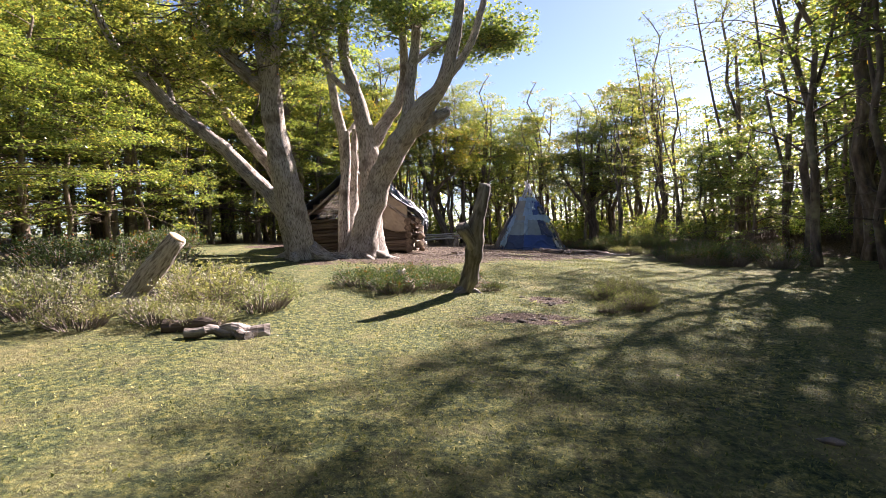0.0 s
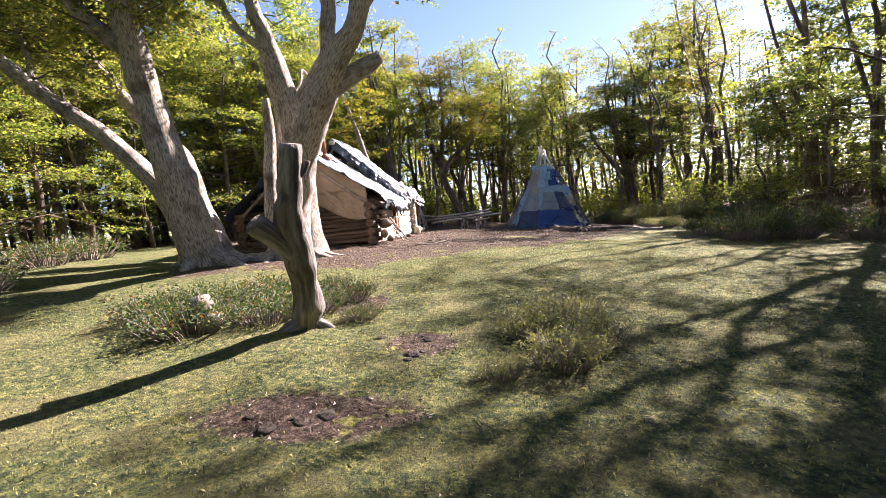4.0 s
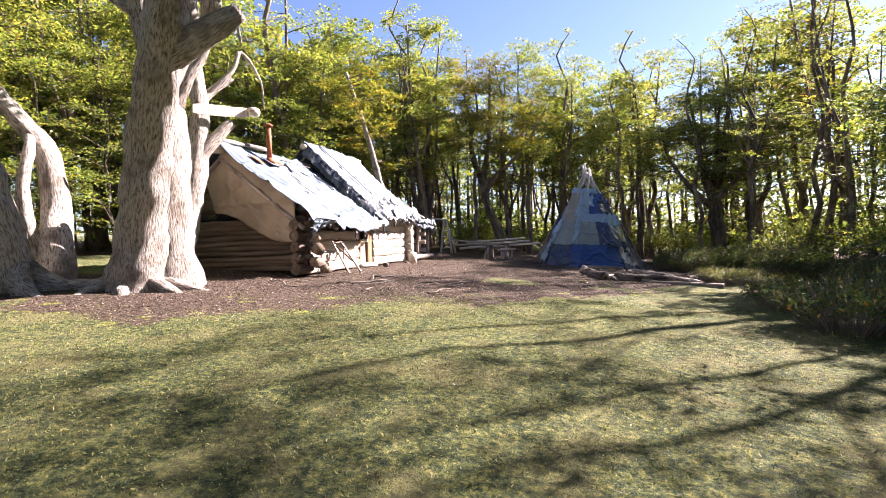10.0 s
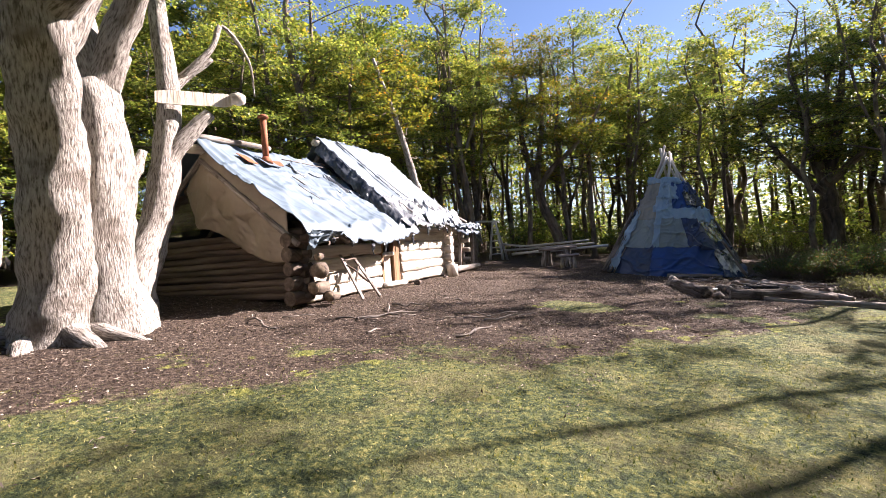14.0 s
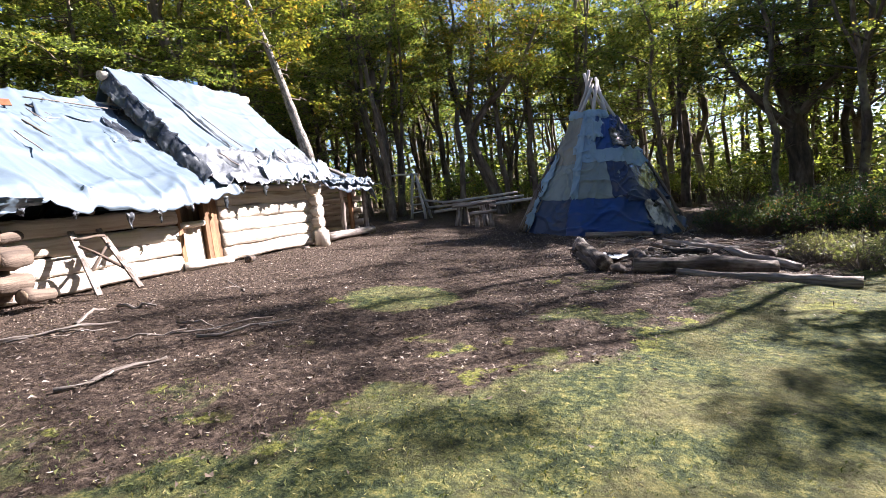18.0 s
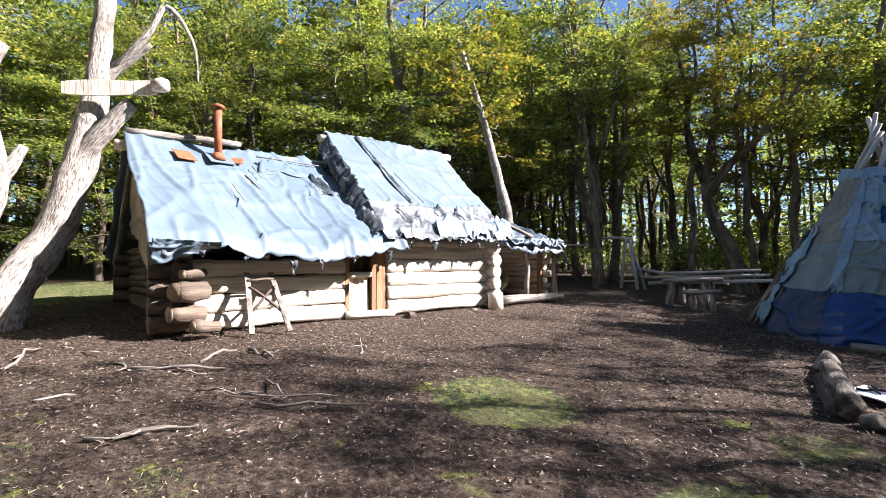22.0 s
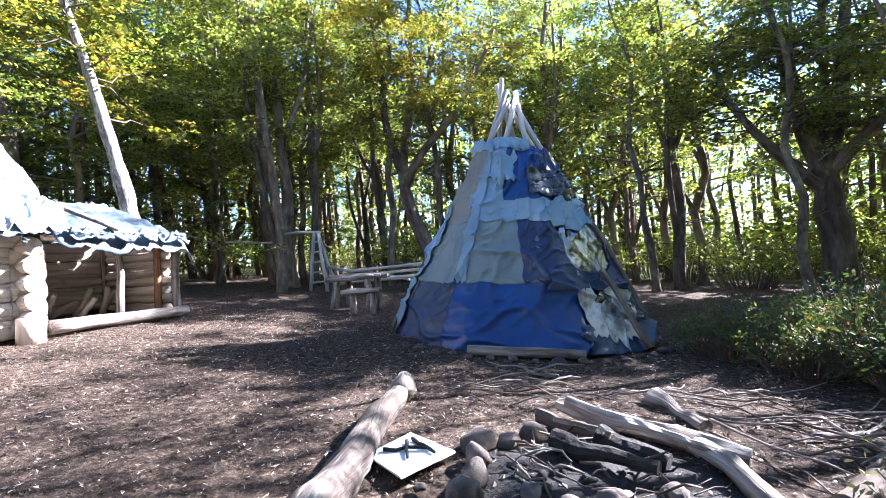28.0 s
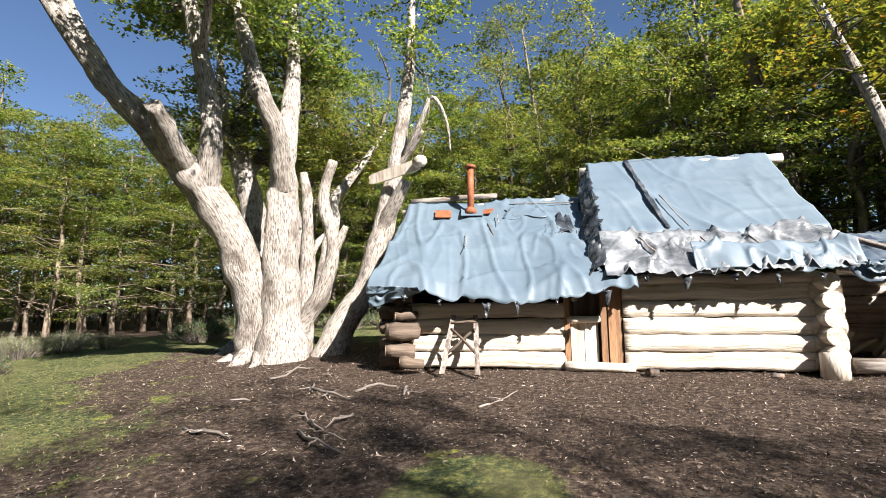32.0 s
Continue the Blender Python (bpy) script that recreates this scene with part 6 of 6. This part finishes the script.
rack = thing("pole_rack", "rack of lashed sticks with a short ladder", "rack")
rz0 = gz(-2.4, 36.2)
for a, b, r in (((-2.85, 36.2, -0.1), (-2.55, 36.2, 1.95), 0.05), ((-2.15, 36.2, -0.1), (-2.4, 36.2, 1.95), 0.05), ((-2.0, 36.5, -0.1), (-2.45, 36.3, 1.9), 0.045), ((-4.0, 36.2, 2.0), (-2.3, 36.2, 1.95), 0.04), ((-6.6, 36.3, 1.95), (-4.1, 36.2, 1.75), 0.035), ((-2.2, 36.3, 0.8), (1.2, 35.6, 0.25), 0.04), ((-2.0, 36.2, 0.45), (2.4, 35.4, 0.55), 0.045), ((-1.6, 36.0, 0.25), (3.0, 35.2, 0.4), 0.05), ((-1.2, 36.0, 0.6), (2.2, 35.3, 0.7), 0.04)):
    part("pole", Geo().tube(bend((a[0], a[1], rz0 + a[2]), (b[0], b[1], rz0 + b[2]), 4, 0, 0.06, b[0]), taper(r * 1.3, r, 4), 8, 0.2), PALEPOLE, rack)
for k in range(5):
    z = rz0 + 0.3 + 0.33 * k
    part("rung", Geo().tube([(-2.75 + 0.045 * k, 36.18, z), (-2.22 - 0.035 * k, 36.18, z + 0.03)], [0.032, 0.03], 6), PALEPOLE, rack)

# ---- fire place ----
def lying_log(label, a, b, r0, r1, wob, mat=None, sides=18, rough=0.22, smooth=True, name="fire_log"):
    lg = thing(name, label, "log")
    n = 18
    part("log", Geo().tube(bend((a[0], a[1], gz(a[0], a[1]) + (a[2] if len(a) > 2 else r0 * 0.8)), (b[0], b[1], gz(b[0], b[1]) + (b[2] if len(b) > 2 else r1 * 0.8)), n, 0, wob * 0.55, a[0] * 3), taper(r0, r1, n), sides, rough, seed=a[1], knots=0.16, furrow=0.05), mat or DEADWOOD, lg, "", smooth)
    return lg


seat = lying_log("weathered grey log used as a seat by the fire place", (5.38, 27.4), (6.06, 25.15), 0.1, 0.135, 0.06, OLDLOG)
part("knot", Geo().tube(bend((5.36, 27.42, 0.1), (5.34, 27.6, 0.33), 4, 0, 0.03, 1), [0.12, 0.13, 0.15, 0.13, 0.09], 12, 0.5, knots=0.4), DEADWOOD, seat)
part("bark", Geo().tube(bend((5.42, 26.9, 0.06), (5.92, 25.2, 0.06), 8, 0, 0.06, 3), taper(0.09, 0.11, 8), 10, 0.5, knots=0.4), LOGDARK, seat, "dark rotten bark along the log")
lying_log("thick bleached log in front of the fire place", (6.48, 25.12), (8.42, 25.38), 0.12, 0.105, 0.08, OLDLOG)
lying_log("thin bleached log lying before the fire place", (7.08, 24.97), (9.1, 24.4), 0.055, 0.075, 0.07)
lying_log("splintered grey split log behind the fire place", (6.85, 27.6, 0.13), (8.2, 27.15, 0.07), 0.085, 0.06, 0.05, sides=7, rough=0.7, smooth=False)
lying_log("splintered plank of grey wood on the split log", (6.95, 27.45, 0.2), (8.1, 27.0, 0.12), 0.05, 0.03, 0.05, sides=6, rough=0.8, smooth=False)
lying_log("half-burnt split log leaning into the fire place", (6.75, 27.3, 0.1), (7.35, 26.95, 0.14), 0.06, 0.045, 0.04, LOGDARK, 7, 0.7, False)
lying_log("long pale branch beside the fire place", (7.75, 27.45), (8.75, 25.6), 0.075, 0.06, 0.1)
lying_log("short brown log end beside the fire place", (8.55, 26.6), (8.85, 27.05), 0.085, 0.095, 0.0, LOGDARK)
lying_log("grey broken stump piece behind the fire place", (7.6, 28.3), (7.98, 27.75), 0.09, 0.06, 0.05, None, 9, 0.7, False)
lying_log("charred black log in the fire place", (6.95, 26.85, 0.1), (7.65, 26.62, 0.12), 0.085, 0.06, 0.05, CHARRED, 9, 0.6, False, "burnt_log")
lying_log("charred broken log end in the fire place", (7.25, 27.0, 0.12), (7.7, 26.85, 0.06), 0.1, 0.07, 0.03, CHARRED, 9, 0.7, False, "burnt_log")
ash = thing("ash_bed", "black bed of ash and charcoal in the fire place", "ash")


def ash_sheet(u, v):
    r, a = u, v * 2 * math.pi
    q = (1 + 0.25 * noise.noise((math.cos(a) * 1.5, math.sin(a) * 1.5, 5))) * r
    x, y = 7.3 + math.cos(a) * q * 1.2, 26.55 + math.sin(a) * q * 0.8
    bump = 0.045 * noise.noise((x * 0.6, y * 0.6, 0)) + 0.022 * noise.noise((x * 2.1, y * 2.1, 4))
    return (x, y, gz(x, y) + bump + 0.035 * (1 - r ** 2) - 0.012 + 0.02 * noise.noise((x * 9, y * 9, 0)) * (1 - r))


part("ash", Geo().grid(ash_sheet, 14, 60), CHARRED, ash)
rs_a = random.Random(8)
for i in range(26):
    u, v, ln = rs_a.uniform(0.05, 0.75), rs_a.random(), rs_a.uniform(0.04, 0.13)
    p = Vector(ash_sheet(u, v))
    d = Vector((rs_a.uniform(-1, 1), rs_a.uniform(-1, 1), rs_a.uniform(-0.1, 0.35))).normalized()
    part("charcoal", Geo().tube([p - d * ln * 0.5, p + Vector((0, 0, 0.012)), p + d * ln * 0.5], [ln * 0.2, ln * 0.26, ln * 0.16], 6, 0.4, seed=i), CHARRED, ash)
rs_f = random.Random(21)
for i, (x, y, s) in enumerate(((6.44, 26.72, 0.14), (6.6, 26.0, 0.13), (6.52, 26.45, 0.12), (6.75, 27.05, 0.12), (6.62, 26.85, 0.11), (7.0, 27.15, 0.1), (7.42, 26.3, 0.11), (7.48, 25.97, 0.14), (7.72, 26.5, 0.1), (7.2, 26.05, 0.09), (6.95, 26.2, 0.07), (7.9, 26.2, 0.07), (8.1, 26.4, 0.06), (6.24, 25.05, 0.13), (6.58, 26.2, 0.12), (7.12, 25.95, 0.07), (7.55, 26.15, 0.09), (7.02, 25.9, 0.06), (6.3, 26.0, 0.05), (7.7, 26.05, 0.06), (8.2, 26.75, 0.05))):
    stone("stone", "angular sooty field stone of the fire ring", x, y, (s, s * rs_f.uniform(0.7, 1), s * rs_f.uniform(0.6, 0.85)), 10 + i, group="fire ring stones")
for i in range(74):
    if i >= 60:
        x, y, a = rs_f.uniform(5.7, 6.9), rs_f.uniform(27.5, 28.5), rs_f.gauss(20, 25)
    elif i >= 46:
        x, y, a = rs_f.uniform(6.7, 7.9), rs_f.uniform(26.0, 27.0), rs_f.uniform(-60, 60)
    elif i < 12:
        x, y, a = rs_f.uniform(6.5, 7.0), rs_f.uniform(26.2, 26.9), rs_f.uniform(-40, 40)
    else:
        x, y, a = rs_f.uniform(7.9, 9.3), rs_f.uniform(26.9, 28.9), rs_f.gauss(-12, 25)
    a = radians(a)
    ln = rs_f.uniform(0.25, 0.45) if i < 12 or 46 <= i < 60 else rs_f.uniform(0.5, 1.3)
    r = rs_f.uniform(0.006, 0.014)
    z0, z1 = rs_f.uniform(0.02, 0.1), rs_f.uniform(0.02, 0.14)
    x2, y2 = x + math.cos(a) * ln, y + math.sin(a) * ln
    st = thing("stick", "thin dry stick heaped by the fire place", "stick", group="sticks heaped by the fire place")
    part("stem", Geo().tube(bend((x, y, gz(x, y) + z0), (x2, y2, gz(x2, y2) + z1), 5, 0, 0.12, i * 1.7), taper(r, r * 0.5, 5), 5, 0.2, seed=i), (CHARRED if i % 2 else LOGDARK) if 46 <= i < 60 else DEADWOOD if i % 4 else LOGDARK, st)
for i in range(16):
    q = cone(-0.8 + i * 0.12, 0, 0.3 + rs_f.uniform(-0.05, 0.15))
    s = rs_f.uniform(0.05, 0.1)
    stone("stone", "small grey stone holding down the tipi cover", q.x, q.y, (s, s * 0.8, s * 0.6), 40 + i, group="stones along the tipi")
board = thing("white_board", "white board lying on the ground under charred sticks", "board")
g = Geo()
cs = [(5.82, 26.17), (6.19, 25.98), (6.35, 26.47), (5.91, 26.64)]
for dz in (0.02, 0.035):
    for x, y in cs:
        g.v.append(Vector((x, y, gz(x, y) + dz + 0.03)))
g.f += [(3, 2, 1, 0), (4, 5, 6, 7), (0, 1, 5, 4), (1, 2, 6, 5), (2, 3, 7, 6), (3, 0, 4, 7)]
part("sheet", g, PAPER, board, "", False)
for a, b in (((5.9, 26.25), (6.2, 26.4)), ((5.98, 26.45), (6.12, 26.2)), ((6.0, 26.5), (6.25, 26.35))):
    tw = thing("twig", "charred dark twig lying on the white board", "twig")
    part("stick", Geo().tube(bend((a[0], a[1], gz(*a) + 0.085), (b[0], b[1], gz(*b) + 0.085), 4, 0, 0.03, a[0]), taper(0.016, 0.01, 4), 6, 0.2), CHARRED, tw)


# ---- loose branches ----
def loose_branches():
    rs = random.Random(61)
    spots = [(0.0, 19.6, 25), (0.5, 20.5, 120), (1.1, 18.9, 80), (-0.4, 18.6, 160), (1.6, 20.2, 40), (0.2, 21.2, 10), (2.4, 19.2, 70), (1.2, 22.4, 150), (8.4, 28.1, 10), (8.7, 27.9, 40), (8.3, 28.5, 170), (9.0, 28.4, 20), (6.2, 28.6, 20), (6.6, 28.9, 170), (5.9, 28.9, 30), (7.2, 28.5, 15), (8.9, 27.4, 60), (9.2, 27.7, 130), (9.3, 27.0, 100), (7.9, 28.8, 5), (-1.0, 19.4, 30)]
    spots = [(x, y, a, 0.0) for x, y, a in spots] + [(0.35, 19.74, 52, 1.15), (2.0, 20.55, 44, 1.03), (1.65, 20.91, -5, 0.65), (0.84, 19.93, 61, 0.58), (2.34, 20.58, 48, 1.08)]
    for i, (x, y, a, ln) in enumerate(spots):
        a = radians(a)
        ln = ln or rs.uniform(0.4, 1.1)
        b = (x + math.cos(a) * ln, y + math.sin(a) * ln)
        ob = thing("fallen_branch", "dry grey fallen branch on the ground", "branch", group="fallen branches")
        r = rs.uniform(0.012, 0.028)
        line = bend((x, y, gz(x, y) + r), (b[0], b[1], gz(*b) + r + 0.03), 6, 0, 0.1, i * 3.7)
        part("branch", Geo().tube(line, taper(r, r * 0.5, 6), 6, 0.2), DEADWOOD, ob)
        c = line[3]
        part("side_twig", Geo().tube(bend(c, (c.x + rs.uniform(-0.3, 0.3), c.y + rs.uniform(-0.3, 0.3), gz(c.x, c.y) + 0.05), 3, 0, 0.04, i), taper(r * 0.6, r * 0.25, 3), 5, 0.1), DEADWOOD, ob)


loose_branches()


# ---- turf blades and leaf litter ----
def flakes(name, label, category, mat, count, want, size, tilt, seed, area, rise=0.0):
    """Many tiny leaves strewn over the ground, as one object."""
    rng = np.random.default_rng(seed)
    x = rng.uniform(area[0], area[1], count * 3)
    y = rng.uniform(area[2], area[3], count * 3)
    pts = []
    for a, b, u in zip(x.tolist(), y.tolist(), rng.random(count * 3).tolist()):
        if u < want(a, b):
            bump = 0.045 * noise.noise((a * 0.6, b * 0.6, 0)) + 0.022 * noise.noise((a * 2.1, b * 2.1, 4))
            pts.append((a, b, gz(a, b) + bump))
            if len(pts) >= count:
                break
    C = np.array(pts)
    n = len(C)
    s = size * rng.uniform(0.5, 1.5, (n, 1))
    ax = rng.normal(0, 1, (n, 3))
    ax[:, 2] *= tilt
    ax /= np.linalg.norm(ax, axis=1)[:, None]
    nn = np.array([0, 0, 1.0]) + rng.normal(0, 0.35, (n, 3))
    pp = np.cross(ax, nn)
    pp /= np.linalg.norm(pp, axis=1)[:, None]
    C = C + np.array([0, 0, 1.0]) * (rise + np.abs(ax[:, 2:3]) * s * 0.5)
    w = s * rng.uniform(0.2, 0.75, (n, 1))
    V = np.stack([C - ax * s * 0.5, C + pp * w * 0.6, C + ax * s * 0.5], axis=1).reshape(-1, 3)
    me = bpy.data.meshes.new(name)
    me.from_pydata(V.tolist(), [], np.arange(len(V)).reshape(-1, 3).tolist())
    me.materials.append(mat)
    tagged(new(name, me), label, category, kind="stuff")


TURF_LEAF = leaf_material("turf_leaf", [(0.0, (0.036, 0.056, 0.023)), (0.4, (0.10, 0.128, 0.048)), (0.8, (0.215, 0.22, 0.085)), (1.0, (0.38, 0.34, 0.16))], 0.3, 0.9)
LITTER = leaf_material("dead_leaf", [(0.0, (0.03, 0.02, 0.014)), (0.5, (0.07, 0.051, 0.037)), (0.76, (0.16, 0.123, 0.09)), (0.92, (0.32, 0.265, 0.205)), (1.0, (0.58, 0.51, 0.45))], 0.1, 0.7)
flakes("turf", "short clover and grass leaves of the turf", "grass", TURF_LEAF, 170000, lambda x, y: 0.95 * (1 - bare_ground(x, y)) * (1.0 if abs(x - 2.5) < 4 else 0.5), 0.026, 0.9, 5, (-4.5, 9.5, 1.0, 20))
flakes("leaf_litter", "brown leaf litter and wood chips on the soil", "litter", LITTER, 90000, lambda x, y: 0.9 * bare_ground(x, y) + 0.006, 0.034, 0.35, 6, (-4.5, 10.5, 4, 32), 0.008)
flakes("wood_chips", "pale dry chips and twigs scattered on the soil", "litter", LITTER, 34000, lambda x, y: 0.6 * bare_ground(x, y) + 0.006, 0.046, 0.2, 7, (-3, 10, 2, 31), 0.014)
